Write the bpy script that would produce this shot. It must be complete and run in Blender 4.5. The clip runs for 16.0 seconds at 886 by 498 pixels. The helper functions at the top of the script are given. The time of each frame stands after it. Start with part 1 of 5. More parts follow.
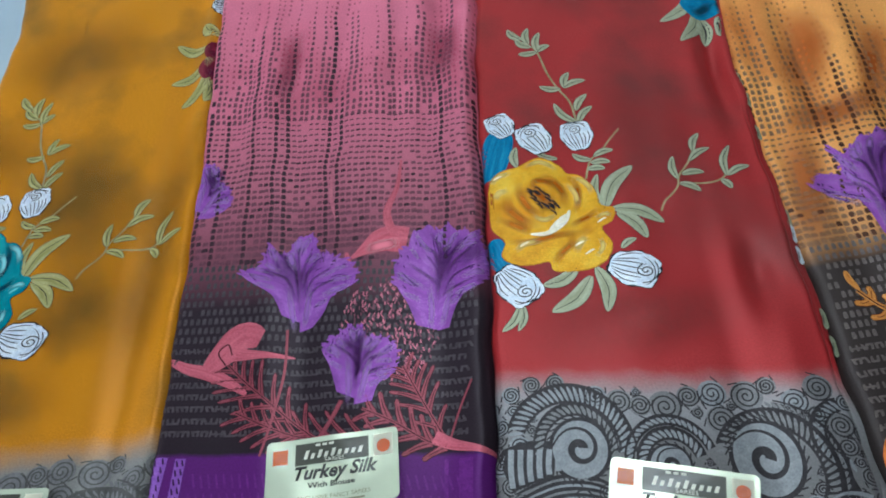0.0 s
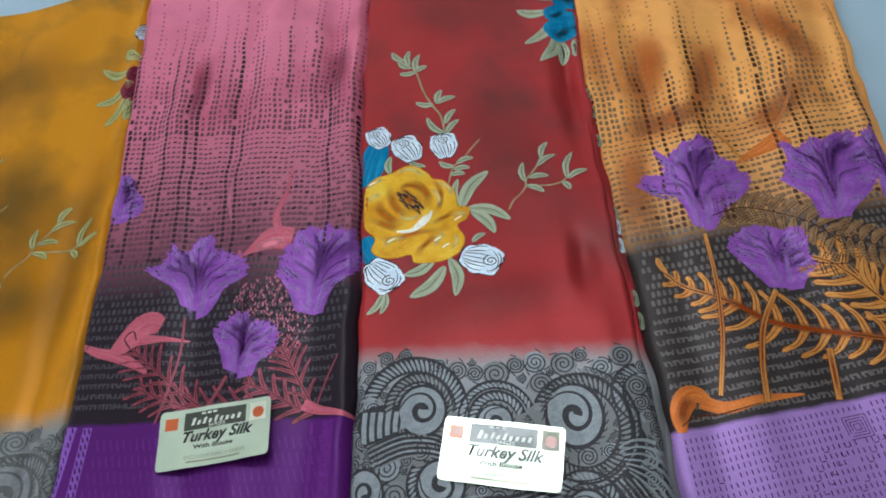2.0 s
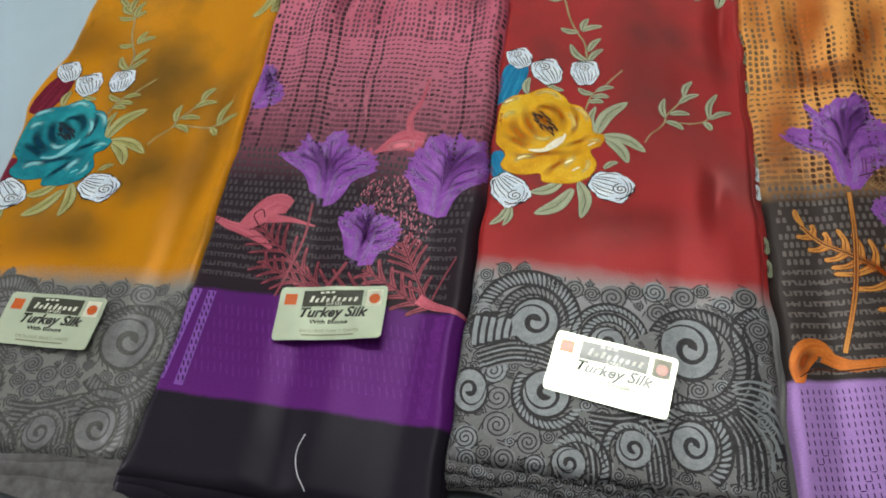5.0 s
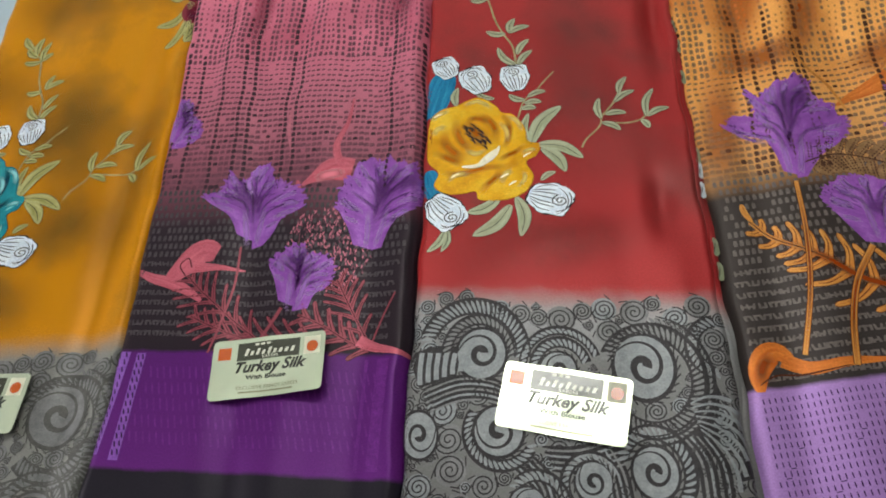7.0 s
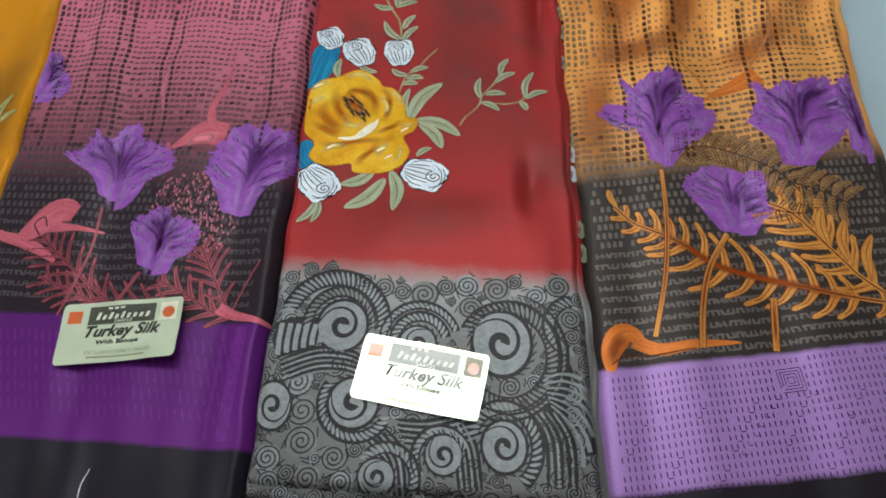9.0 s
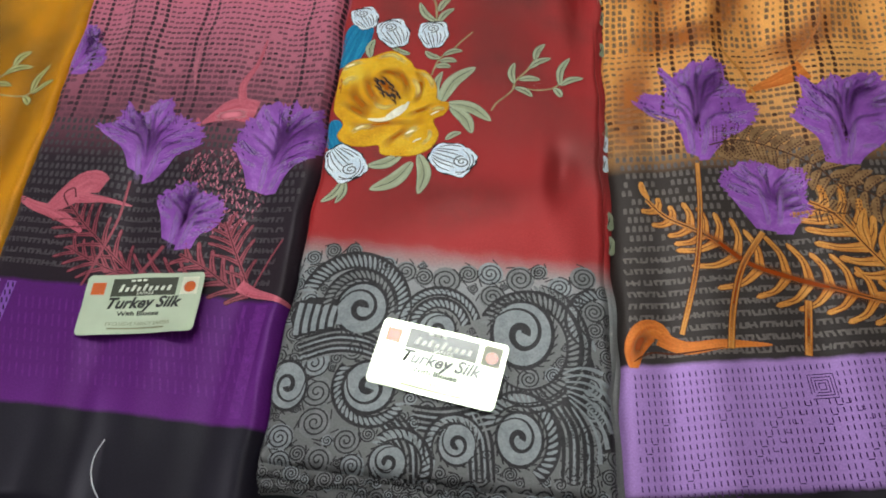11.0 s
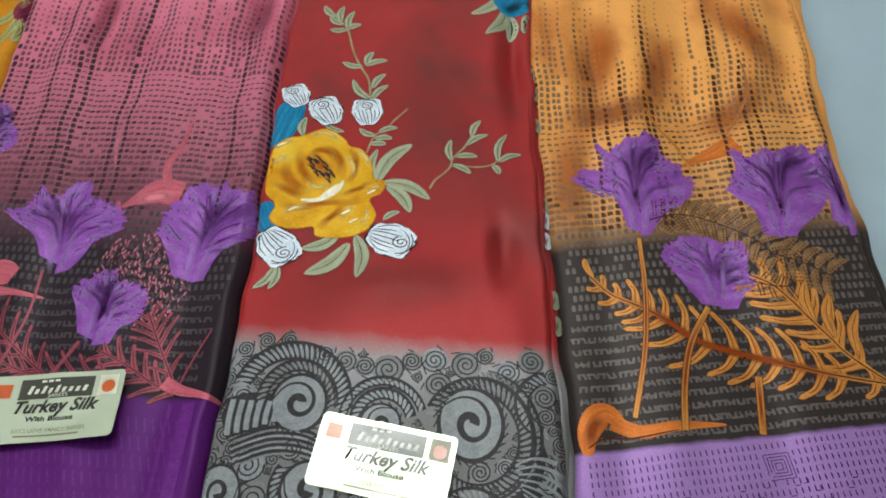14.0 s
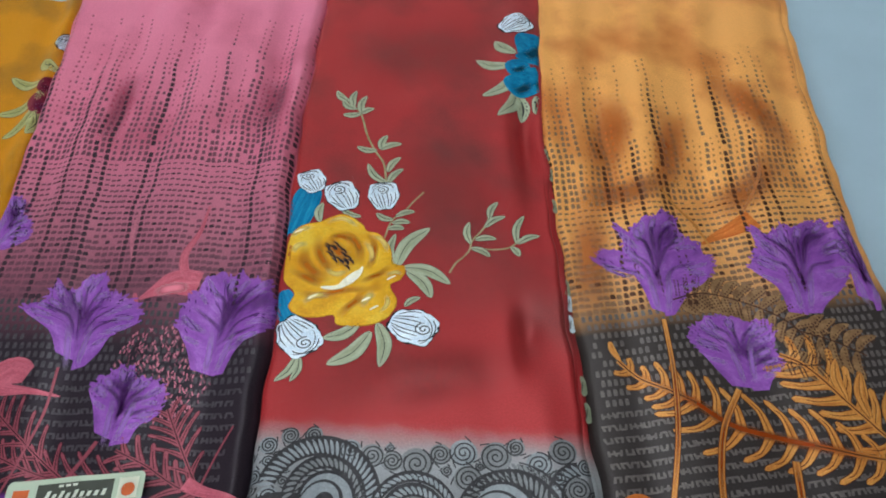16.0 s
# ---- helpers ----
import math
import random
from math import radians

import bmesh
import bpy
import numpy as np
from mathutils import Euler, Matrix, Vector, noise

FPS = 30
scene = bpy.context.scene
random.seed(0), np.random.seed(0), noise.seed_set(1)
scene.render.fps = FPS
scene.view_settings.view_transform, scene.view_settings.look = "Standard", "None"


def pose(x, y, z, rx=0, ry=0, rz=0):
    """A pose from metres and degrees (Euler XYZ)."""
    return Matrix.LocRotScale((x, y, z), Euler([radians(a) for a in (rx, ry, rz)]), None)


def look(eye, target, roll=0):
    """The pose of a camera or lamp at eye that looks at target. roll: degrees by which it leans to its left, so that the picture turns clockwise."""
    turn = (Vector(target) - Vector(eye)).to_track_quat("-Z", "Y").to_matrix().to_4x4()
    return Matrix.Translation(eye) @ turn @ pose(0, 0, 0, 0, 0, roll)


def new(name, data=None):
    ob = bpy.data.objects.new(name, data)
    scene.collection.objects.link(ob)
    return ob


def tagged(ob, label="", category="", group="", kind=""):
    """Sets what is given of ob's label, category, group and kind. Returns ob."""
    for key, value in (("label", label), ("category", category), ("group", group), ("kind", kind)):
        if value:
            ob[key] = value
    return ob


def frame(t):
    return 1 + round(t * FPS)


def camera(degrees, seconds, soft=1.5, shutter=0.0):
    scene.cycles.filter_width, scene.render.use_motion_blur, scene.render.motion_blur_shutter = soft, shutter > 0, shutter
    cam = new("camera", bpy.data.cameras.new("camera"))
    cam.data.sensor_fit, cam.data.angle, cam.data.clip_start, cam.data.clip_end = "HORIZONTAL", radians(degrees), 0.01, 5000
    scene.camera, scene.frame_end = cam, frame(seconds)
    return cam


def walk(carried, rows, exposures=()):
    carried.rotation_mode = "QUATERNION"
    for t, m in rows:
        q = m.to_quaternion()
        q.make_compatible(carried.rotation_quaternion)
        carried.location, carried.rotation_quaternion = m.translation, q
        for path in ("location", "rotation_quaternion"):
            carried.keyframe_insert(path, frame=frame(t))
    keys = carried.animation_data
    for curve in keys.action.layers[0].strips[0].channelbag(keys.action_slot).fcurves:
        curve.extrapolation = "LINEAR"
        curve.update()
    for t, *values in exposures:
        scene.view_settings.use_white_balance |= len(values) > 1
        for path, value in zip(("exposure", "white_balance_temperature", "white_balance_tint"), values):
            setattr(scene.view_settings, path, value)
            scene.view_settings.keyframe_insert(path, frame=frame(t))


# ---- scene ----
cam = camera(58.94, 16.0, soft=1.85)
PATH = [
    (0.0, -0.0655, -0.1317, 0.5543, 34.22, 6.30, -8.50),
    (0.5, -0.0527, -0.1333, 0.5648, 34.24, 5.90, -8.63),
    (1.0, -0.0074, -0.1336, 0.6012, 34.21, 5.45, -8.86),
    (1.5, 0.0409, -0.1624, 0.6296, 34.19, 5.49, -9.57),
    (2.0, 0.0360, -0.2143, 0.6230, 34.43, 6.11, -9.88),
    (2.5, 0.0192, -0.2530, 0.6269, 34.40, 5.66, -7.61),
    (3.0, -0.0234, -0.2430, 0.5991, 34.60, 4.39, -0.60),
    (3.5, -0.0269, -0.2548, 0.5961, 33.91, 4.36, 0.07),
    (4.0, -0.0177, -0.2670, 0.6116, 33.65, 4.47, 0.22),
    (6.3, -0.0089, -0.2119, 0.5869, 31.51, 8.69, -2.06),
    (6.5, 0.0052, -0.2052, 0.5910, 31.21, 8.77, -2.87),
    (7.0, 0.0256, -0.2017, 0.5884, 31.23, 8.18, -5.62),
    (7.5, 0.0552, -0.1951, 0.5876, 31.13, 6.84, -8.22),
    (8.0, 0.0664, -0.1996, 0.5906, 31.07, 6.18, -9.79),
    (8.5, 0.0704, -0.2032, 0.5859, 30.91, 5.23, -10.39),
    (9.0, 0.0656, -0.2147, 0.5741, 30.35, 1.78, -6.37),
    (9.5, 0.0860, -0.2285, 0.5879, 28.70, 2.74, -3.87),
    (11.8, 0.0744, -0.2068, 0.5523, 30.79, 3.10, -2.81),
    (12.0, 0.0760, -0.2180, 0.5550, 30.99, 2.41, -3.10),
    (12.5, 0.0743, -0.2157, 0.5567, 31.05, 1.63, -3.31),
    (13.0, 0.0738, -0.2101, 0.5511, 30.94, 0.93, -3.67),
    (13.5, 0.0720, -0.2049, 0.5475, 30.77, 0.12, -4.38),
    (14.0, 0.0709, -0.1856, 0.5476, 34.38, -0.43, -6.87),
    (14.5, 0.0613, -0.1737, 0.5460, 34.85, -0.89, -7.45),
    (15.0, 0.0537, -0.1710, 0.5520, 36.38, -0.67, -7.73),
    (15.5, 0.0510, -0.1642, 0.5540, 37.91, -0.37, -8.02),
    (16.0, 0.0506, -0.1628, 0.5534, 38.89, 0.00, -8.21),
]
walk(cam, [(t, pose(x, y, z, rx, ry, rz)) for t, x, y, z, rx, ry, rz in PATH], exposures=[(0.0, -0.08, 5700, 10), (1.0, -0.12, 5600, 10), (2.0, -0.08, 5800, 10), (3.2, 0.0, 6450, 10), (4.2, 0.0, 6550, 10), (6.3, 0.02, 6850, 12), (7.2, 0.0, 6800, 12), (8.5, 0.0, 6450, 10), (9.5, 0.05, 6500, 10), (13.5, 0.05, 6500, 10), (14.5, 0.0, 6450, 10), (15.2, -0.08, 6100, 10), (16.0, -0.02, 5950, 10)])

# ---------------------------------------------------------------- light
world = bpy.data.worlds.new("room_world")
world.use_nodes = True
world.node_tree.nodes["Background"].inputs[0].default_value = (0.6, 0.7, 0.8, 1)
world.node_tree.nodes["Background"].inputs[1].default_value = 0.15
scene.world = world
scene.view_settings.exposure = 0.0


def area_lamp(name, m, sx, sy, watts, colour):
    data = bpy.data.lights.new(name, "AREA")
    data.shape, data.size, data.size_y, data.energy, data.color = "RECTANGLE", sx, sy, watts, colour
    ob = new(name, data)
    ob.matrix_world = m
    return ob


# soft light from the left; this unseen lamp is added to model the folds
area_lamp("added_side_lamp", look((-2.98, 0.35, 1.45), (0, 0.2, 0.3)), 1.1, 1.1, 46, (0.95, 0.97, 1.0))


# ---------------------------------------------------------------- materials
def rgb(r, g, b):
    """Linear colour from display values 0 to 255."""
    return tuple(((c / 255) / 12.92 if c / 255 <= 0.04045 else ((c / 255 + 0.055) / 1.055) ** 2.4) for c in (r, g, b)) + (1,)


def base_material(name, rough, metal=0.0, spec=0.15):
    m = bpy.data.materials.new(name)
    m.use_nodes = True
    b = m.node_tree.nodes["Principled BSDF"]
    b.inputs["Roughness"].default_value = rough
    b.inputs["Metallic"].default_value = metal
    b.inputs["Specular IOR Level"].default_value = spec
    return m, m.node_tree, b


def ramp_node(nt, stops):
    r = nt.nodes.new("ShaderNodeValToRGB")
    el = r.color_ramp.elements
    el[0].position, el[0].color = stops[0]
    el[1].position, el[1].color = stops[-1]
    for p, c in stops[1:-1]:
        e = el.new(p)
        e.color = c
    return r


def mapped_noise(nt, coord, scale, noise_scale, detail=3.0, rough=0.55):
    tc = nt.nodes.new("ShaderNodeTexCoord")
    mp = nt.nodes.new("ShaderNodeMapping")
    mp.inputs["Scale"].default_value = scale
    n = nt.nodes.new("ShaderNodeTexNoise")
    n.inputs["Scale"].default_value = noise_scale
    n.inputs["Detail"].default_value = detail
    n.inputs["Roughness"].default_value = rough
    nt.links.new(tc.outputs[coord], mp.inputs[0])
    nt.links.new(mp.outputs[0], n.inputs[0])
    return n


def mix_colour(nt, fac, a, b, mode="MIX"):
    m = nt.nodes.new("ShaderNodeMix")
    m.data_type, m.blend_type = "RGBA", mode
    for sock, v in ((m.inputs[0], fac), (m.inputs[6], a), (m.inputs[7], b)):
        if hasattr(v, "links"):
            nt.links.new(v, sock)
        else:
            sock.default_value = v
    return m.outputs[2]


def add_weave(nt, b, strength=0.05):
    n = mapped_noise(nt, "Object", (1, 1, 1), 900, 2)
    w = mapped_noise(nt, "Object", (1, 0.3, 1), 38, 2)
    bump = nt.nodes.new("ShaderNodeBump")
    bump.inputs["Strength"].default_value = strength
    bump.inputs["Distance"].default_value = 0.0006
    nt.links.new(n.outputs[0], bump.inputs["Height"])
    bump2 = nt.nodes.new("ShaderNodeBump")
    bump2.inputs["Strength"].default_value = 0.30
    bump2.inputs["Distance"].default_value = 0.002
    nt.links.new(w.outputs[0], bump2.inputs["Height"])
    nt.links.new(bump.outputs[0], bump2.inputs["Normal"])
    nt.links.new(bump2.outputs[0], b.inputs["Normal"])


SILK, SATIN = 0.40, 0.16


def paint(name, stops, streak=True, rough=SILK, scale=7.0, spot=130):
    """Printed dye: brush streaks along a petal or soft mottling."""
    m, nt, b = base_material(name, rough, SATIN)
    if streak:
        n = mapped_noise(nt, "UV", (scale, 0.9, 1), 1.6, 4, 0.6)
    else:
        n = mapped_noise(nt, "Object", (1, 1, 1), spot, 4, 0.6)
    r = ramp_node(nt, stops)
    nt.links.new(n.outputs[0], r.inputs[0])
    grain = mapped_noise(nt, "Object", (1, 1, 1), 700, 2)
    g = ramp_node(nt, [(0.3, (0.82, 0.82, 0.82, 1)), (0.7, (1.12, 1.12, 1.12, 1))])
    nt.links.new(grain.outputs[0], g.inputs[0])
    nt.links.new(mix_colour(nt, 1.0, r.outputs[0], g.outputs[0], "MULTIPLY"), b.inputs["Base Color"])
    add_weave(nt, b)
    return m


def wash_paint(name, colour, strength, dry=0.0):
    """Thin colour that fades out towards the sides and ends of its stroke; dry: how far the grain breaks it up."""
    m, nt, b = base_material(name, SILK, SATIN)
    b.inputs["Base Color"].default_value = colour
    tc = nt.nodes.new("ShaderNodeTexCoord")
    sep = nt.nodes.new("ShaderNodeSeparateXYZ")
    nt.links.new(tc.outputs["UV"], sep.inputs[0])
    fade = []
    for k in (0, 1):
        r = ramp_node(nt, [(0.0, (0, 0, 0, 1)), (0.42, (1, 1, 1, 1)), (0.58, (1, 1, 1, 1)), (1.0, (0, 0, 0, 1))])
        r.color_ramp.interpolation = "EASE"
        nt.links.new(sep.outputs[k], r.inputs[0])
        fade.append(r.outputs[0])
    n = mapped_noise(nt, "Object", (1, 1, 1), 420 if dry else 60, 4, 0.65)
    g = ramp_node(nt, [(0.35, (1 - dry,) * 3 + (1,)), (0.62, (1, 1, 1, 1))])
    nt.links.new(n.outputs[0], g.inputs[0])
    both = mix_colour(nt, 1.0, mix_colour(nt, 1.0, fade[0], fade[1], "MULTIPLY"), g.outputs[0], "MULTIPLY")
    k = nt.nodes.new("ShaderNodeMath")
    k.operation = "MULTIPLY"
    k.inputs[1].default_value = strength
    nt.links.new(both, k.inputs[0])
    nt.links.new(k.outputs[0], b.inputs["Alpha"])
    add_weave(nt, b)
    return m


def silk(name, stops, lo, hi, second_tone, tone_amount, mottle=9.0, wobble=0.03, tone_from=0.13):
    """Dyed silk: colour zones along the cloth (v from lo to hi metres) with a second tone in soft clouds."""
    m, nt, b = base_material(name, SILK, SATIN)
    tc = nt.nodes.new("ShaderNodeTexCoord")
    sep = nt.nodes.new("ShaderNodeSeparateXYZ")
    nt.links.new(tc.outputs["UV"], sep.inputs[0])
    edge = mapped_noise(nt, "UV", (1, 1, 1), 60, 3)
    off = nt.nodes.new("ShaderNodeMath")
    off.operation = "MULTIPLY_ADD"
    off.inputs[1].default_value = wobble
    nt.links.new(edge.outputs[0], off.inputs[0])
    nt.links.new(sep.outputs[1], off.inputs[2])
    mr = nt.nodes.new("ShaderNodeMapRange")
    mr.inputs[1].default_value, mr.inputs[2].default_value = lo + wobble / 2, hi + wobble / 2
    nt.links.new(off.outputs[0], mr.inputs[0])
    r = ramp_node(nt, [((p - lo) / (hi - lo), c) for p, c in stops])
    nt.links.new(mr.outputs[0], r.inputs[0])
    cloud = mapped_noise(nt, "UV", (1, 0.8, 1), mottle, 4, 0.5)
    cr = ramp_node(nt, [(0.46, (0, 0, 0, 1)), (0.68, (1, 1, 1, 1))])
    nt.links.new(cloud.outputs[0], cr.inputs[0])
    fac = nt.nodes.new("ShaderNodeMath")
    fac.operation = "MULTIPLY"
    fac.inputs[1].default_value = tone_amount
    nt.links.new(cr.outputs[0], fac.inputs[0])
    zone = nt.nodes.new("ShaderNodeMapRange")
    zone.inputs[1].default_value, zone.inputs[2].default_value = tone_from, tone_from + 0.04
    zone.inputs[3].default_value, zone.inputs[4].default_value = 0, tone_amount
    nt.links.new(off.outputs[0], zone.inputs[0])
    nt.links.new(zone.outputs[0], fac.inputs[1])
    col = mix_colour(nt, fac.outputs[0], r.outputs[0], second_tone)
    grain = mapped_noise(nt, "UV", (1, 1, 1), 700, 2)
    g = ramp_node(nt, [(0.3, (0.86, 0.86, 0.86, 1)), (0.7, (1.1, 1.1, 1.1, 1))])
    nt.links.new(grain.outputs[0], g.inputs[0])
    nt.links.new(mix_colour(nt, 1.0, col, g.outputs[0], "MULTIPLY"), b.inputs["Base Color"])
    add_weave(nt, b)
    return m


def plain(name, colour, rough=0.5, metal=0.0, vary=0.1, noise_scale=60, bump=0.0):
    m, nt, b = base_material(name, rough, metal)
    n = mapped_noise(nt, "Object", (1, 1, 1), noise_scale, 4)
    lo = tuple(c * (1 - vary) for c in colour[:3]) + (1,)
    hi = tuple(min(1, c * (1 + vary)) for c in colour[:3]) + (1,)
    r = ramp_node(nt, [(0.3, lo), (0.7, hi)])
    nt.links.new(n.outputs[0], r.inputs[0])
    nt.links.new(r.outputs[0], b.inputs["Base Color"])
    if bump:
        bp = nt.nodes.new("ShaderNodeBump")
        bp.inputs["Strength"].default_value = bump
        bp.inputs["Distance"].default_value = 0.001
        nt.links.new(n.outputs[0], bp.inputs["Height"])
        nt.links.new(bp.outputs[0], b.inputs["Normal"])
    return m


GREY_CLOTH = rgb(118, 117, 117)
YELLOW_SILK = silk("yellow_silk", [(-0.2, rgb(136, 136, 132)), (0.112, rgb(136, 136, 132)), (0.136, rgb(208, 136, 8)), (0.8, rgb(210, 140, 12))], -0.2, 0.8, rgb(134, 98, 36), 0.9, 11, 0.012)
# the deeper pink clouds stand in for satin shading, as colour
PINK_SILK = silk("pink_silk", [(-0.2, rgb(34, 30, 40)), (-0.0225, rgb(34, 30, 40)), (-0.0205, rgb(100, 32, 120)), (0.078, rgb(92, 30, 112)), (0.080, rgb(42, 32, 40)), (0.205, rgb(48, 38, 46)), (0.262, rgb(140, 82, 98)), (0.33, rgb(186, 108, 126)), (0.44, rgb(222, 124, 148)), (0.8, rgb(234, 132, 160))], -0.2, 0.8, rgb(180, 78, 100), 0.6, 10, 0.004, 0.40)
# red lightens upwards: the silk's sheen is put into the upper colour stops
RED_SILK = silk("red_silk", [(-0.2, rgb(110, 109, 109)), (0.03, GREY_CLOTH), (0.058, rgb(148, 148, 150)), (0.072, rgb(152, 146, 146)), (0.094, rgb(166, 44, 46)), (0.3, rgb(164, 46, 47)), (0.5, rgb(172, 54, 54)), (0.8, rgb(174, 56, 56))], -0.2, 0.8, rgb(108, 54, 52), 0.75, 10, 0.010)
ORANGE_SILK = silk("orange_silk", [(-0.2, rgb(34, 30, 36)), (-0.104, rgb(34, 30, 36)), (-0.102, rgb(168, 128, 194)), (-0.011, rgb(170, 130, 196)), (-0.009, rgb(54, 47, 46)), (0.160, rgb(58, 50, 47)), (0.190, rgb(212, 152, 92)), (0.30, rgb(246, 174, 94)), (0.8, rgb(248, 176, 96))], -0.2, 0.8, rgb(190, 98, 34), 0.7, 13, 0.004, 0.26)
UNDER_GREY = plain("grey_print_silk", rgb(98, 96, 96), 0.4, vary=0.35, noise_scale=90)
SHEET = plain("pale_floor_sheet", rgb(170, 190, 202), 0.55, vary=0.03, noise_scale=14)
DARK_FLOOR = plain("dark_floor", rgb(58, 64, 68), 0.5, vary=0.2, noise_scale=30)
WALL = plain("wall_paint", rgb(214, 214, 208), 0.7, vary=0.03, noise_scale=3, bump=0.1)
CEILING = plain("ceiling_paint", rgb(228, 228, 226), 0.8, vary=0.02, noise_scale=3)


# ---------------------------------------------------------------- structure
def link(name, verts, faces, materials, parent=None, label="", smooth=True, uvs=None, mats=None):
    me = bpy.data.meshes.new(name)
    me.from_pydata(verts, [], faces)
    for m in materials:
        me.materials.append(m)
    if mats is not None:
        me.polygons.foreach_set("material_index", mats)
    if smooth:
        me.polygons.foreach_set("use_smooth", [True] * len(me.polygons))
    if uvs is not None:
        layer = me.uv_layers.new(name="UVMap")
        idx = np.empty(len(me.loops), dtype=np.int32)
        me.loops.foreach_get("vertex_index", idx)
        layer.data.foreach_set("uv", np.asarray(uvs, dtype=np.float32)[idx].ravel())
    me.update()
    ob = new(name, me)
    if parent is not None:
        ob.parent = parent
    if label:
        ob["label"] = label
    return ob


def box(name, lo, hi, material, parent=None, label="", bevel=0.0):
    bm = bmesh.new()
    bmesh.ops.create_cube(bm, size=1.0)
    for v in bm.verts:
        v.co = Vector([(a + b) / 2 + c * (b - a) for a, b, c in zip(lo, hi, v.co)])
    if bevel:
        bmesh.ops.bevel(bm, geom=bm.edges[:], offset=bevel, segments=2, affect="EDGES")
    me = bpy.data.meshes.new(name)
    bm.to_mesh(me)
    bm.free()
    me.materials.append(material)
    ob = new(name, me)
    if parent is not None:
        ob.parent = parent
    if label:
        ob["label"] = label
    return ob


floor = box("floor", (-3.1, -2.1, -0.1), (3.1, 2.4, -0.003), DARK_FLOOR)
tagged(floor, "plain dark grey-green floor", "floor", kind="structure")
sheet_ob = box("floor_sheet", (-1.3, -0.062, -0.003), (1.4, 1.9, 0.0), SHEET, bevel=0.001)
tagged(sheet_ob, "plain pale blue-grey sheet spread under the sarees", "sheet")
for nm, lo, hi in (("wall_east", (3.0, -2.1, 0), (3.1, 2.4, 2.6)), ("wall_north", (-3.0, 2.3, 0), (3.0, 2.4, 2.6)), ("wall_south", (-3.0, -2.1, 0), (3.0, -2.0, 2.6))):
    tagged(box(nm, lo, hi, WALL), "plain off-white painted room wall", "wall", kind="structure")


def joined_boxes(name, boxes, material, parent=None):
    verts, faces = [], []
    for (x0, y0, z0), (x1, y1, z1) in boxes:
        k = len(verts)
        verts += [(x, y, z) for z in (z0, z1) for y in (y0, y1) for x in (x0, x1)]
        faces += [tuple(k + q for q in f) for f in ((0, 2, 3, 1), (4, 5, 7, 6), (0, 1, 5, 4), (2, 6, 7, 3), (0, 4, 6, 2), (1, 3, 7, 5))]
    return link(name, verts, faces, [material], parent, smooth=False)


# the opening is added for the side lamp
west = joined_boxes("wall_west", [((-3.1, -2.1, 0), (-3.0, -0.2, 2.6)), ((-3.1, 0.9, 0), (-3.0, 2.4, 2.6)), ((-3.1, -0.2, 0), (-3.0, 0.9, 0.9)), ((-3.1, -0.2, 2.0), (-3.0, 0.9, 2.6))], WALL)
tagged(west, "plain off-white painted room wall with an added lamp opening", "wall", kind="structure")
tagged(box("ceiling", (-3.1, -2.1, 2.6), (3.1, 2.4, 2.7), CEILING), "plain white painted ceiling", "ceiling", kind="structure")

TUBE = bpy.data.materials.new("tube_glow")
TUBE.use_nodes = True
glow = TUBE.node_tree.nodes["Principled BSDF"]
glow.inputs["Emission Color"].default_value = (0.95, 1.0, 0.97, 1)
glow.inputs["Emission Strength"].default_value = 17.5
ceiling_light = tagged(new("ceiling_light"), "flat white glowing panel lamp fixed to the ceiling", "lamp")
box("housing", (-0.52, 0.95, 2.55), (0.92, 1.37, 2.6), CEILING, ceiling_light, bevel=0.006)
box("diffuser", (-0.50, 0.97, 2.525), (0.90, 1.35, 2.55), TUBE, ceiling_light, "glowing white diffuser", bevel=0.008)


# ---------------------------------------------------------------- sarees
def curve_through(points):
    ys = np.array([p[0] for p in points])
    xs = np.array([p[1] for p in points])

    def at(y):
        """Smoothed line through the points."""
        return sum(np.interp(y + d, ys, xs) for d in (-0.03, -0.015, 0, 0.015, 0.03)) / 5 + 0.0009 * np.sin(y * 57 + xs[0] * 40) + 0.0006 * np.sin(y * 121 + xs[0] * 90)
    return at


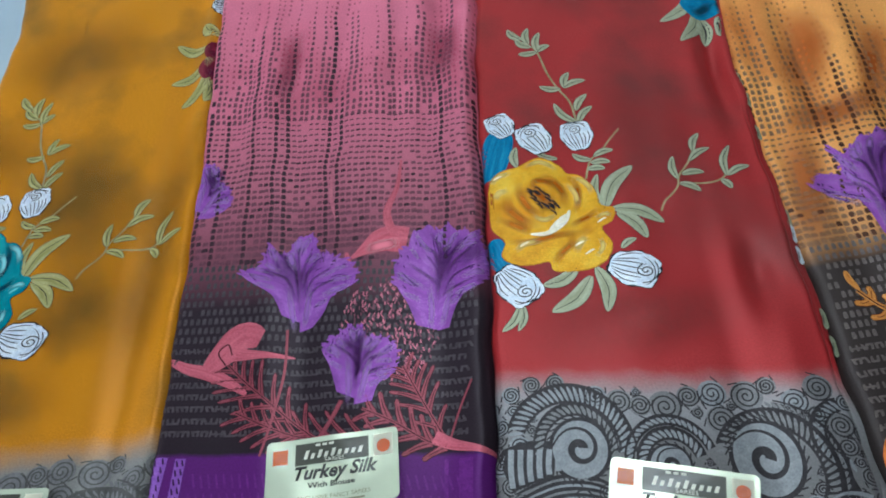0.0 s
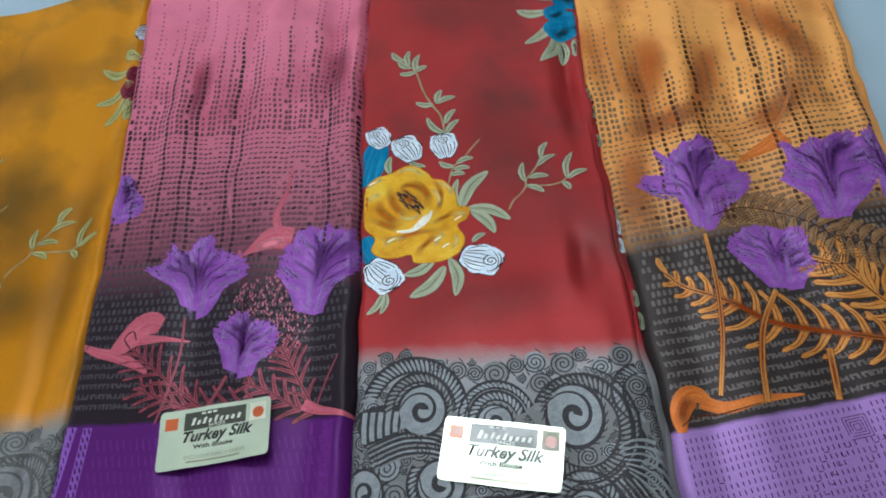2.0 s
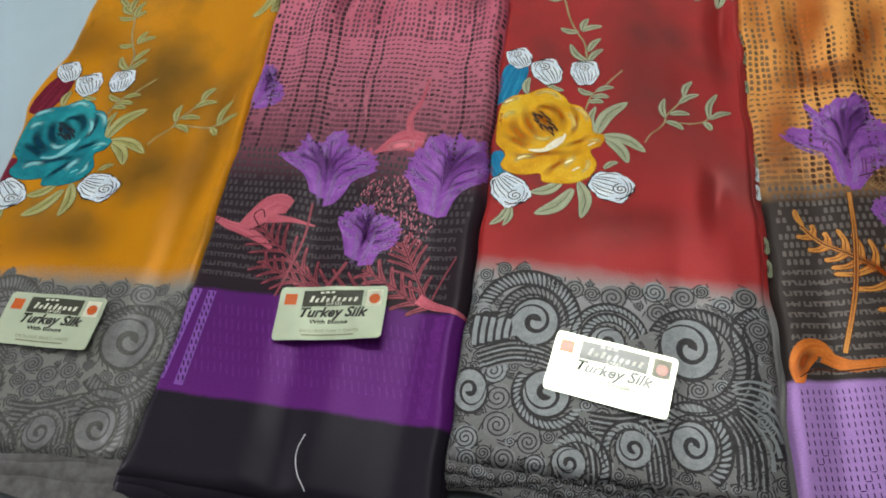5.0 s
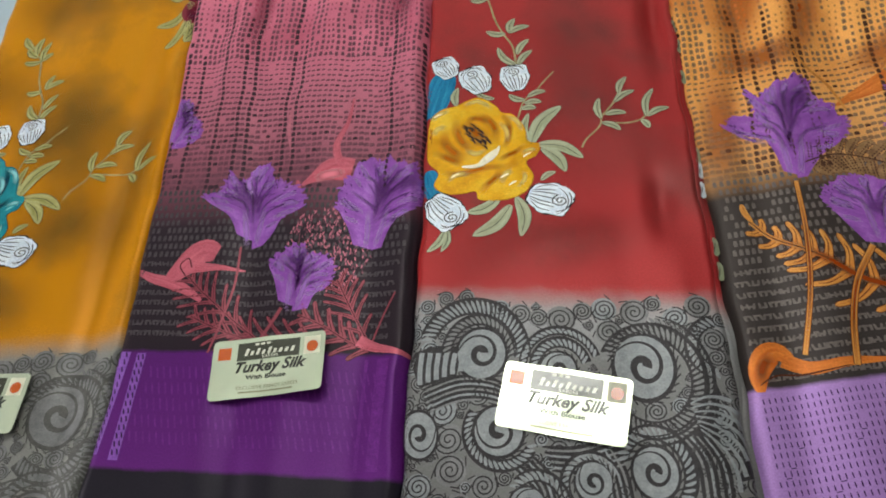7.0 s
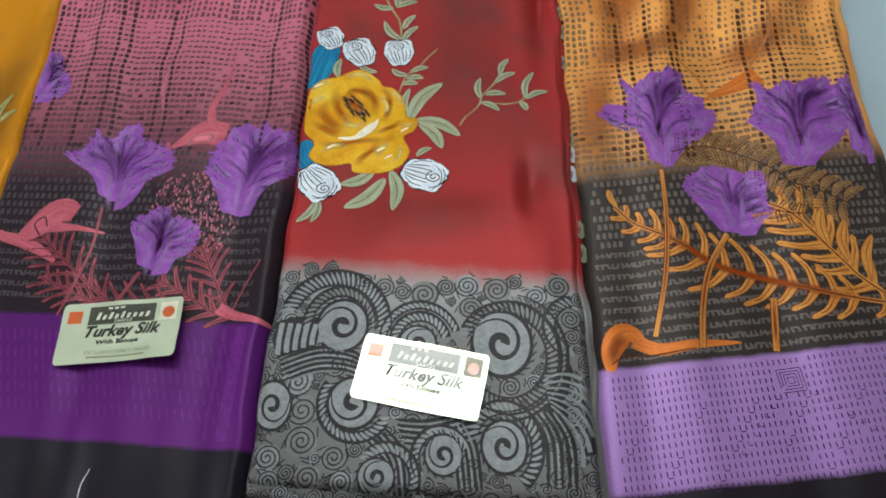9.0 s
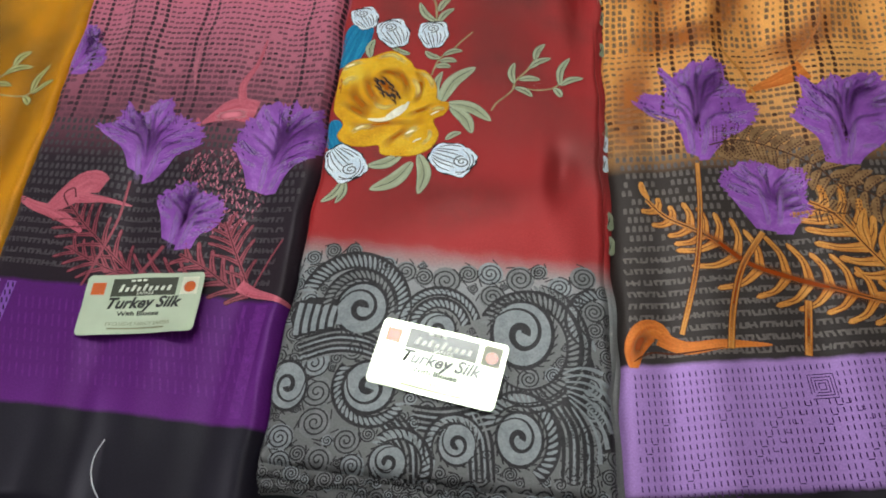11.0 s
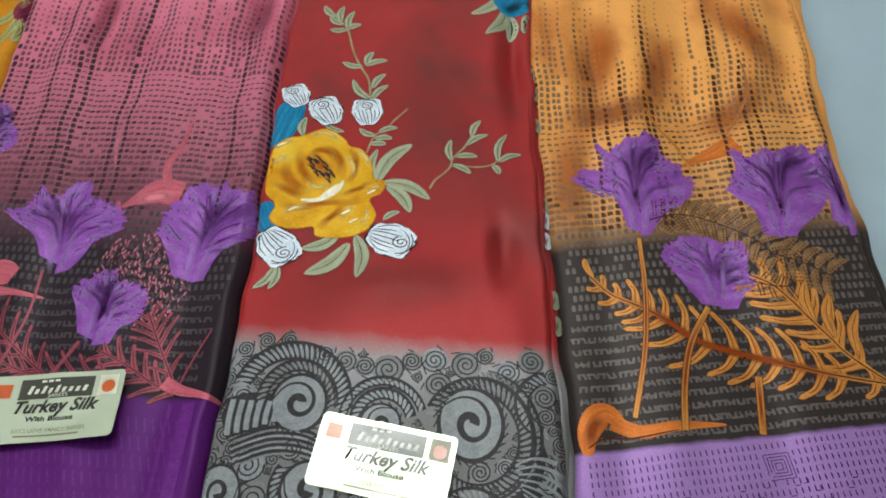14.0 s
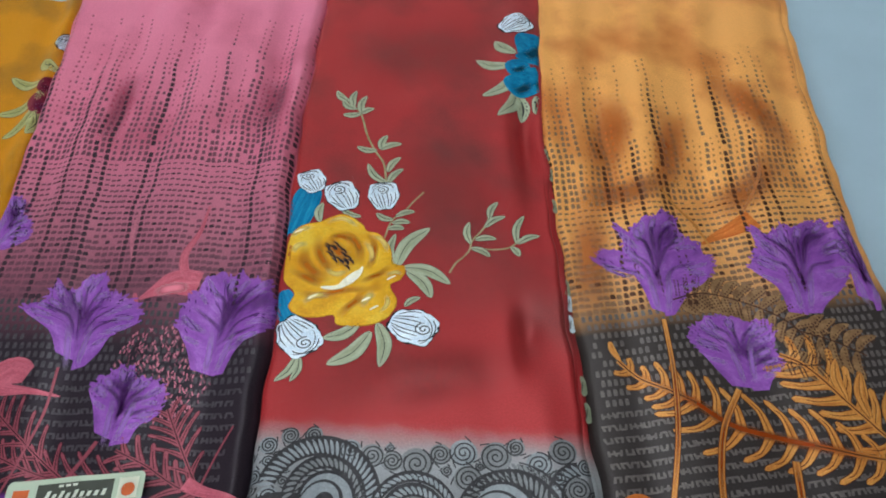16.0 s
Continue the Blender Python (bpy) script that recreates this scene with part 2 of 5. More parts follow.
class Saree:
    """A folded length of silk lying flat: its outline, its height over the floor and its prints."""

    def __init__(self, left, right, bottom, top, thick, skew, folds, dents, roll=0.012, lift=0.0, pleats=()):
        self.left, self.right, self.bottom, self.top = curve_through(left), curve_through(right), bottom, top
        self.thick, self.skew, self.folds, self.dents, self.roll, self.lift, self.pleats = thick, skew, folds, dents, roll, lift, pleats
        self.mid = (left[len(left) // 2][1] + right[len(right) // 2][1]) / 2

    def v(self, x, y):
        """Distance along the cloth, in which its bands run level."""
        return y + self.skew * (x - self.mid)

    def height(self, x, y):
        l, r = self.left(y), self.right(y)
        s = (x - l) / (r - l)
        d = np.minimum(x - l, r - x)
        d = np.minimum(d, y - self.bottom(x))
        k = np.clip(d / self.roll, 0, 1)
        z = self.thick * np.sqrt(np.clip(1 - (1 - k) ** 2, 0, 1))
        wave = 0
        for amp, pos, width, lean in self.folds:
            wave = wave + amp * np.exp(-(((s - pos - lean * (y - 0.25)) / width) ** 2))
        for amp, n, phase, y0 in self.pleats:
            wave = wave + amp * np.sin(2 * math.pi * n * s + phase + 3 * np.sin(4 * y + phase)) * (0.15 + 0.85 * np.clip((y - y0) / 0.15, 0, 1))
        for amp, cx, cy, rx, ry in self.dents:
            wave = wave + amp * np.exp(-(((x - cx - 0.12 * (y - cy)) / rx) ** 2) - ((y - cy) / ry) ** 2)
        wave = wave + 0.0007 * np.sin(x * 41 + y * 9) * np.sin(y * 23 + x * 5)
        return z + wave * k + 0.0012 + self.lift

    def inside(self, x, y, margin=0.0012):
        y = np.minimum(np.maximum(y, self.bottom(x) + margin), self.top - margin)
        return np.minimum(np.maximum(x, self.left(y) + margin), self.right(y) - margin), y


def cloth_mesh(name, saree, material, parent, label="", nx=110, ny=260):
    s = 0.5 - 0.5 * np.cos(np.linspace(0.0, math.pi, nx + 1))
    s = 0.35 * s + 0.65 * np.linspace(0, 1, nx + 1)
    a, b = (q.ravel() for q in np.meshgrid(s, np.linspace(0, 1, ny + 1)))
    y0 = saree.bottom(saree.left(0.3) * (1 - a) + saree.right(0.3) * a)
    y = y0 + (saree.top - y0) * b
    for _ in range(3):
        x = saree.left(y) * (1 - a) + saree.right(y) * a
        y0 = saree.bottom(x)
        y = y0 + (saree.top - y0) * b
    verts = np.stack([x, y, saree.height(x, y)], 1).tolist()
    uvs = np.stack([x, saree.v(x, y)], 1)
    w = nx + 1
    faces = [(j * w + i, j * w + i + 1, (j + 1) * w + i + 1, (j + 1) * w + i) for j in range(ny) for i in range(nx)]
    return link(name, verts, faces, [material], parent, label, uvs=uvs)


def line(x0, y0, x1, y1):
    return lambda x: y0 + (y1 - y0) * (x - x0) / (x1 - x0)


YELLOW = Saree([(-0.1, -0.565), (0.28, -0.545), (0.35, -0.547), (0.385, -0.552), (0.43, -0.520), (0.53, -0.515), (0.65, -0.503), (0.75, -0.508)],
               [(-0.1, -0.335), (0.0, -0.318), (0.1, -0.302), (0.2, -0.294), (0.3, -0.284), (0.4, -0.274), (0.5, -0.268), (0.75, -0.252)],
               line(-0.436, -0.044, -0.341, -0.052), 0.716, 0.0125, 0.07,
               [(0.0030, 0.965, 0.04, 0.0), (-0.0060, 0.85, 0.060, 0.08), (0.0028, 0.45, 0.12, 0.3), (-0.0025, 0.2, 0.1, 0.2)], [], pleats=((0.0008, 2.3, 1.0, 0.1),))
PINK = Saree([(-0.1, -0.352), (-0.05, -0.341), (0.0, -0.328), (0.1, -0.312), (0.2, -0.303), (0.3, -0.292), (0.4, -0.283), (0.5, -0.277), (0.6, -0.268), (0.75, -0.260)],
             [(-0.12, -0.080), (0.0, -0.067), (0.1, -0.051), (0.2, -0.036), (0.3, -0.024), (0.4, -0.013), (0.5, 0.003), (0.65, 0.029), (0.75, 0.044)],
             line(-0.305, -0.072, -0.177, -0.093), 0.715, 0.013, 0.18,
             [(0.0020, 0.30, 0.05, -0.25), (-0.0022, 0.40, 0.05, -0.3), (0.0018, 0.62, 0.06, 0.1), (-0.0025, 0.84, 0.05, 0.0), (0.0026, 0.95, 0.04, 0.0)],
             [(-0.0055, -0.025, 0.53, 0.015, 0.06)], lift=0.001, pleats=((0.0024, 3.0, 0.5, 0.3), (0.0014, 5.5, 2.0, 0.3), (0.0005, 9.0, 1.0, 0.25)))
RED = Saree([(-0.12, -0.083), (0.0, -0.070), (0.1, -0.053), (0.2, -0.038), (0.3, -0.026), (0.4, -0.015), (0.5, 0.001), (0.65, 0.027), (0.8, 0.050)],
            [(-0.12, 0.172), (0.03, 0.188), (0.13, 0.199), (0.25, 0.213), (0.4, 0.231), (0.45, 0.242), (0.52, 0.259), (0.58, 0.271), (0.63, 0.284), (0.8, 0.32)],
            line(-0.06, -0.066, 0.16, -0.106), 0.78, 0.016, 0.2,
            [(0.0020, 0.88, 0.06, 0.0), (-0.0018, 0.75, 0.06, 0.1), (0.0015, 0.4, 0.15, 0.2)],
            [(-0.0130, 0.213, 0.385, 0.012, 0.055), (-0.0070, 0.168, 0.165, 0.012, 0.025), (0.0035, 0.150, 0.17, 0.014, 0.07), (0.003, 0.10, 0.45, 0.05, 0.03), (0.0025, 0.08, 0.14, 0.05, 0.02)], roll=0.007, pleats=((0.0014, 1.7, 2.5, 0.1), (0.0009, 3.6, 0.7, 0.1)))
ORANGE = Saree([(-0.2, 0.160), (-0.09, 0.174), (0.0, 0.186), (0.1, 0.198), (0.2, 0.207), (0.3, 0.219), (0.4, 0.230), (0.5, 0.243), (0.63, 0.266), (0.8, 0.292)],
               [(-0.2, 0.430), (0.0, 0.455), (0.17, 0.476), (0.27, 0.491), (0.33, 0.503), (0.37, 0.516), (0.4, 0.520), (0.46, 0.535), (0.51, 0.545), (0.6, 0.574), (0.8, 0.62)],
               line(0.19, -0.165, 0.39, -0.172), 0.78, 0.011, 0.02,
               [(0.0018, 0.3, 0.08, 0.0), (-0.0018, 0.18, 0.05, 0.1), (0.0022, 0.72, 0.1, -0.1), (-0.002, 0.55, 0.07, 0.0)],
               [(-0.0070, 0.295, 0.37, 0.012, 0.05), (-0.0030, 0.40, 0.312, 0.055, 0.022)], roll=0.014, pleats=((0.0023, 2.6, 1.5, 0.2), (0.0014, 4.7, 0.3, 0.2), (0.0005, 8.3, 2.0, 0.2)))

def thing(name, label, category, group=""):
    return tagged(new(name), label, category, group)


SAREES = "folded silk sarees in a row"
yellow_saree = thing("saree", "folded mustard silk saree, teal rose print, grey paisley border", "saree", SAREES)
pink_saree = thing("saree", "folded pink and black silk saree, purple tulip print", "saree", SAREES)
red_saree = thing("saree", "folded red silk saree, yellow rose print, grey paisley border", "saree", SAREES)
orange_saree = thing("saree", "folded orange and black silk saree, purple tulips, lilac border", "saree", SAREES)
cloth_mesh("folded_cloth", YELLOW, YELLOW_SILK, yellow_saree)
cloth_mesh("folded_cloth", PINK, PINK_SILK, pink_saree)
cloth_mesh("folded_cloth", RED, RED_SILK, red_saree)
cloth_mesh("folded_cloth", ORANGE, ORANGE_SILK, orange_saree)


# ---------------------------------------------------------------- printing on the cloth
class Print:
    """Collects the flat shapes of one printed motif and lays them on the cloth."""

    def __init__(self, saree, turn=None, seed=1):
        self.saree, self.turn = saree, turn or (lambda x, y: (x, y))
        self.verts, self.faces, self.uvs, self.mats, self.out = [], [], [], [], []
        self.materials, self.rnd, self.count = [], random.Random(seed), 0
        self.ink, self.pale, self.mid = GREY_INK, GREY_LIGHT, GREY_MID2

    def slot(self, material):
        if material not in self.materials:
            self.materials.append(material)
        return self.materials.index(material)

    def grid(self, rows, material, layer, soft=False):
        """Rows of points, each row of the same length."""
        start, k = len(self.verts), self.slot(material)
        self.count += 1
        n, m = len(rows), len(rows[0])
        du, dv = self.count * 3.17, self.count * 1.31
        if soft:
            du = dv = 0.0
        at = np.array([self.turn(px, py) for row in rows for px, py in row])
        x, y = self.saree.inside(at[:, 0], at[:, 1])
        self.out += (np.abs(x - at[:, 0]) + np.abs(y - at[:, 1]) > 1e-6).tolist()
        z = self.saree.height(x, y) + 0.00030 + 0.00009 * layer
        self.verts += np.stack([x, y, z], 1).tolist()
        self.uvs += [(j / max(1, m - 1) + du, i / max(1, n - 1) + dv) for i in range(n) for j in range(m)]
        for i in range(n - 1):
            for j in range(m - 1):
                f = (start + i * m + j, start + i * m + j + 1, start + (i + 1) * m + j + 1, start + (i + 1) * m + j)
                if not all(self.out[q] for q in f):
                    self.faces.append(f)
                    self.mats.append(k)

    def ribbon(self, points, width, material, layer=1, taper=False, across=1, steps=None, power=0.5, soft=False):
        """A brush stroke along points; width a number or a function of 0..1."""
        long = sum(math.hypot(b[0] - a[0], b[1] - a[1]) for a, b in zip(points, points[1:]))
        pts = smooth_path(points, max(steps or max(4, 4 * len(points)), int(long / 0.004) + 2))
        n = len(pts)
        wide = max(width(q / 4) for q in range(5)) if callable(width) else width
        across = max(across, int(wide / 0.004))
        rows = []
        for i, (x, y) in enumerate(pts):
            ax, ay = pts[max(0, i - 1)]
            bx, by = pts[min(n - 1, i + 1)]
            tx, ty = bx - ax, by - ay
            q = math.hypot(tx, ty) or 1
            nx, ny = -ty / q, tx / q
            t = i / (n - 1)
            w = width(t) if callable(width) else width
            if taper:
                w *= max(0.05, math.sin(math.pi * min(1, max(0, 0.04 + 0.92 * t)))) ** power
            rows.append([(x + nx * w * (c / across - 0.5), y + ny * w * (c / across - 0.5)) for c in range(across + 1)])
        self.grid(rows, material, layer, soft)

    def leaf(self, base, tip, width, material, vein=None, outline=None, layer=2, bend=0.12, steps=9):
        bx, by = base
        tx, ty = tip
        mx, my = (bx + tx) / 2 - (ty - by) * bend, (by + ty) / 2 + (tx - bx) * bend
        pts = [base, (mx, my), tip]
        if outline:
            self.ribbon(pts, lambda t: width * 1.0 * math.sin(math.pi * min(1, t * 0.94 + 0.05)) ** 0.8 + 0.0008, outline, layer - 1, across=2, steps=steps)
        self.ribbon(pts, lambda t: width * (math.sin(math.pi * min(1, t * 0.94 + 0.05)) ** 0.8), material, layer, across=4, steps=steps)
        if vein:
            self.ribbon([base, (mx, my), (tx * 0.85 + mx * 0.15, ty * 0.85 + my * 0.15)], 0.0006, vein, layer + 1, taper=True, steps=7)

    def blob(self, cx, cy, rx, ry, material, layer=2, lobes=0, depth=0.0, turn=0.0, rings=4, around=28, phase=0.0, rough=0.0):
        rows = []
        rings, around = max(rings, int(max(rx, ry) / 0.0032)), max(around, int(6.3 * max(rx, ry) / 0.005))
        ca, sa = math.cos(turn), math.sin(turn)
        wob = [self.rnd.uniform(-rough, rough) for _ in range(around)]
        for i in range(rings + 1):
            f = i / rings
            row = []
            for j in range(around + 1):
                a = 2 * math.pi * j / around
                k = 1 - depth * (0.5 + 0.5 * math.cos(lobes * a + phase)) if lobes else 1
                k *= 1 + wob[j % around]
                x, y = rx * f * k * math.cos(a), ry * f * k * math.sin(a)
                row.append((cx + ca * x - sa * y, cy + sa * x + ca * y))
            rows.append(row)
        self.grid(rows, material, layer)

    def spiral(self, cx, cy, r, turns, width, material, layer=2, start=0.0, hand=1, inner=0.08, stretch=1.0):
        n = int(16 * turns) + 4
        pts = []
        for i in range(n + 1):
            t = i / n
            q = r * (1 - (1 - inner) * t)
            a = start + hand * 2 * math.pi * turns * t
            pts.append((cx + q * math.cos(a), cy + stretch * q * math.sin(a)))
        self.ribbon(pts, width, material, layer, steps=n)

    def arc(self, cx, cy, r, a0, a1, width, material, layer=2, taper=False, squash=1.0):
        n = max(6, int(abs(a1 - a0) * 9))
        pts = [(cx + r * math.cos(a0 + (a1 - a0) * i / n), cy + squash * r * math.sin(a0 + (a1 - a0) * i / n)) for i in range(n + 1)]
        self.ribbon(pts, width, material, layer, taper=taper, steps=n)

    def shape(self, outline, centre, material, layer=2, grow=1.0, frill=0.0):
        """A filled contour drawn through a few outline points."""
        cx, cy = centre
        path = smooth_path(list(outline) + [outline[0]], 6 * len(outline))
        wob = [grow * (1 + self.rnd.uniform(-frill, frill)) for _ in path[:-1]]
        wob.append(wob[0])
        self.grid([[(cx + (x - cx) * q * i / 12, cy + (y - cy) * q * i / 12) for (x, y), q in zip(path, wob)] for i in range(13)], material, layer)

    def wash(self, points, width, material, layer=7):
        """A soft-edged brush stroke."""
        self.ribbon(points, width, material, layer, across=8, steps=16, soft=True)

    def dash(self, x, y, w, h, material, layer=1, slant=0.0):
        self.grid([[(x - w + slant * h * -1, y - h), (x + w + slant * h * -1, y - h)], [(x - w * 1.15, y), (x + w * 1.15, y)], [(x - w * 0.8 + slant * h, y + h), (x + w * 0.8 + slant * h, y + h)]], material, layer)

    def finish(self, name, parent, label="", kind=""):
        ob = link(name, self.verts, self.faces, self.materials, parent, label, uvs=self.uvs, mats=self.mats)
        if kind:
            ob["kind"] = kind
        return ob


def smooth_path(points, steps):
    """Catmull-Rom line through the points."""
    p = [Vector((x, y, 0)) for x, y in points]
    if len(p) == 2:
        return [tuple(p[0].lerp(p[1], i / (steps - 1)))[:2] for i in range(steps)]
    out = []
    for i in range(steps):
        t = i / (steps - 1) * (len(p) - 1)
        k = min(int(t), len(p) - 2)
        f = t - k
        a, b, c, d = p[max(0, k - 1)], p[k], p[k + 1], p[min(len(p) - 1, k + 2)]
        q = 0.5 * ((2 * b) + (c - a) * f + (2 * a - 5 * b + 4 * c - d) * f * f + (3 * b - a - 3 * c + d) * f ** 3)
        out.append((q.x, q.y))
    return out


INK = paint("ink_print", [(0.3, rgb(28, 26, 32)), (0.7, rgb(44, 40, 46))], False)
GREY_INK = paint("charcoal_print", [(0.3, rgb(42, 40, 42)), (0.7, rgb(60, 57, 59))], False)
GREY_LIGHT = paint("pale_grey_print", [(0.3, rgb(126, 130, 133)), (0.7, rgb(148, 152, 155))], False)
GREY_MID2 = paint("ash_grey_print", [(0.3, rgb(110, 110, 111)), (0.7, rgb(132, 132, 133))], False)
FADED_INK = paint("faded_charcoal_print", [(0.3, rgb(78, 78, 76)), (0.7, rgb(94, 94, 90))], False)
WHITE_P = paint("white_rose_print", [(0.3, rgb(204, 220, 236)), (0.65, rgb(236, 244, 252))], True, scale=3)
LEAF_P = paint("sage_leaf_print", [(0.3, rgb(150, 156, 126)), (0.7, rgb(186, 192, 164))], True, scale=2)
LEAF_Y = paint("olive_leaf_print", [(0.3, rgb(150, 148, 84)), (0.7, rgb(198, 194, 140))], True, scale=2)
TWIG_P = paint("twig_print", [(0.3, rgb(140, 128, 88)), (0.7, rgb(180, 168, 128))], False)
YEL_ROSE = paint("yellow_rose_print", [(0.3, rgb(206, 142, 14)), (0.5, rgb(228, 174, 30)), (0.7, rgb(236, 196, 62))], False, spot=34)
YEL_DEEP = paint("amber_rose_print", [(0.25, rgb(150, 84, 10)), (0.75, rgb(200, 134, 18))], True, scale=4)
AMBER_WASH = wash_paint("amber_wash_print", rgb(190, 104, 6), 0.62)
LEMON_WASH = wash_paint("lemon_wash_print", rgb(250, 226, 140), 0.6)
CREAM_P = paint("cream_stroke_print", [(0.3, rgb(238, 226, 190)), (0.7, rgb(250, 246, 232))], False)
TEAL_P = paint("teal_rose_print", [(0.3, rgb(12, 112, 128)), (0.5, rgb(22, 140, 152)), (0.7, rgb(44, 164, 172))], False, spot=34)
TEAL_DEEP = paint("deep_teal_print", [(0.25, rgb(4, 56, 72)), (0.75, rgb(10, 96, 112))], True, scale=4)
TEAL_WASH = wash_paint("deep_teal_wash_print", rgb(2, 62, 84), 0.9)
AQUA_WASH = wash_paint("aqua_wash_print", rgb(150, 216, 220), 0.85)
TEAL_LIGHT = paint("pale_teal_stroke_print", [(0.3, rgb(70, 180, 190)), (0.7, rgb(160, 220, 224))], True)
BLUE_P = paint("blue_petal_print", [(0.25, rgb(6, 84, 124)), (0.5, rgb(16, 124, 168)), (0.75, rgb(48, 160, 196))], True, scale=4)
WINE_P = paint("wine_petal_print", [(0.25, rgb(84, 14, 34)), (0.5, rgb(116, 24, 48)), (0.75, rgb(150, 50, 74))], True, scale=4)
TULIP_P = paint("violet_tulip_print", [(0.25, rgb(116, 60, 140)), (0.5, rgb(148, 86, 174)), (0.75, rgb(174, 118, 198))], True, scale=9)
TULIP_D = wash_paint("plum_wash_print", rgb(78, 30, 98), 0.45)
TULIP_L = wash_paint("lilac_wash_print", rgb(186, 136, 216), 0.55)
RUST_WASH = wash_paint("rust_wash_print", rgb(150, 66, 14), 0.8)
PINK_WASH = wash_paint("pale_pink_wash_print", rgb(238, 140, 156), 0.8)
SMUDGE = wash_paint("grey_brown_smudge_print", rgb(118, 70, 66), 0.28, 0.85)
OCHRE_SMUDGE_SHADE = wash_paint("brown_smudge_shade_print", rgb(138, 98, 32), 0.4, 0.3)
ORANGE_WASH = wash_paint("burnt_orange_wash_print", rgb(186, 92, 24), 0.6)
TULIP_INK = paint("violet_line_print", [(0.3, rgb(50, 18, 72)), (0.7, rgb(72, 30, 98))], False)
PINK_P = paint("rose_pink_print", [(0.25, rgb(176, 76, 92)), (0.75, rgb(216, 116, 132))], True, scale=3)
PINK_FERN = paint("dusty_pink_fern_print", [(0.3, rgb(126, 58, 70)), (0.7, rgb(168, 84, 96))], True, scale=2)
MAROON_INK = paint("maroon_line_print", [(0.3, rgb(58, 24, 34)), (0.7, rgb(76, 34, 44))], False)
PINK_DASH = paint("mauve_dash_print", [(0.3, rgb(104, 62, 76)), (0.7, rgb(128, 80, 94))], False)
PINK_DARK = paint("dark_dash_print", [(0.3, rgb(58, 40, 50)), (0.7, rgb(76, 52, 62))], False)
PINK_TICK = paint("pink_tick_print", [(0.3, rgb(158, 74, 94)), (0.7, rgb(178, 88, 108))], False)
PALE_TICK = paint("pale_pink_tick_print", [(0.3, rgb(176, 98, 116)), (0.7, rgb(204, 122, 138))], False)
ASH_DASH = paint("ash_dash_print", [(0.3, rgb(66, 60, 65)), (0.7, rgb(88, 80, 85))], False)
STONE_DASH = paint("stone_dash_print", [(0.3, rgb(92, 84, 82)), (0.7, rgb(116, 106, 102))], False)
ORANGE_P = paint("orange_petal_print", [(0.25, rgb(186, 84, 20)), (0.75, rgb(228, 138, 58))], True, scale=3)
ORANGE_FERN = paint("amber_fern_print", [(0.28, rgb(176, 100, 36)), (0.5, rgb(212, 142, 66)), (0.8, rgb(232, 174, 102))], True, scale=2)
RUST_INK = paint("rust_line_print", [(0.3, rgb(66, 28, 10)), (0.7, rgb(96, 44, 18))], False)
TAN_P = paint("tan_leaf_print", [(0.3, rgb(120, 88, 58)), (0.7, rgb(166, 128, 88))], False)
TAUPE_DASH = paint("taupe_dash_print", [(0.3, rgb(128, 94, 68)), (0.7, rgb(152, 116, 86))], False)
BROWN_DASH = paint("brown_dash_print", [(0.3, rgb(66, 40, 26)), (0.7, rgb(96, 62, 42))], False)
ORANGE_TICK = paint("orange_tick_print", [(0.3, rgb(176, 112, 62)), (0.7, rgb(194, 130, 78))], False)
LILAC_P = paint("lilac_stripe_print", [(0.3, rgb(128, 78, 168)), (0.7, rgb(152, 100, 190))], False)
PURPLE_STRIPE = paint("purple_stripe_print", [(0.3, rgb(98, 34, 118)), (0.7, rgb(116, 46, 136))], False)
PURPLE_INK = paint("purple_dash_print", [(0.3, rgb(52, 22, 70)), (0.7, rgb(74, 36, 92))], False)


# -------- roses, buds, twigs (on the red and on the yellow cloth)
ROSE_OUTLINE = ((-0.025, 0.269), (-0.021, 0.294), (-0.010, 0.308), (0.008, 0.311), (0.029, 0.317), (0.044, 0.305), (0.048, 0.296), (0.058, 0.291), (0.066, 0.275),
                (0.068, 0.255), (0.077, 0.248), (0.072, 0.236), (0.062, 0.231), (0.066, 0.214), (0.058, 0.200), (0.044, 0.195), (0.028, 0.196), (0.015, 0.200), (0.013, 0.209),
                (0.000, 0.209), (-0.015, 0.213), (-0.023, 0.223), (-0.018, 0.236), (-0.026, 0.250))


def rose(p, body, deep, shade, light, glow):
    """A full-blown rose in wet brushwork: one ruffled body, darker folds and pale petal rims."""
    p.shape(ROSE_OUTLINE, (0.024, 0.254), deep, 2, 1.012, 0.006)
    p.shape(ROSE_OUTLINE, (0.024, 0.254), body, 3, 0.996, 0.008)


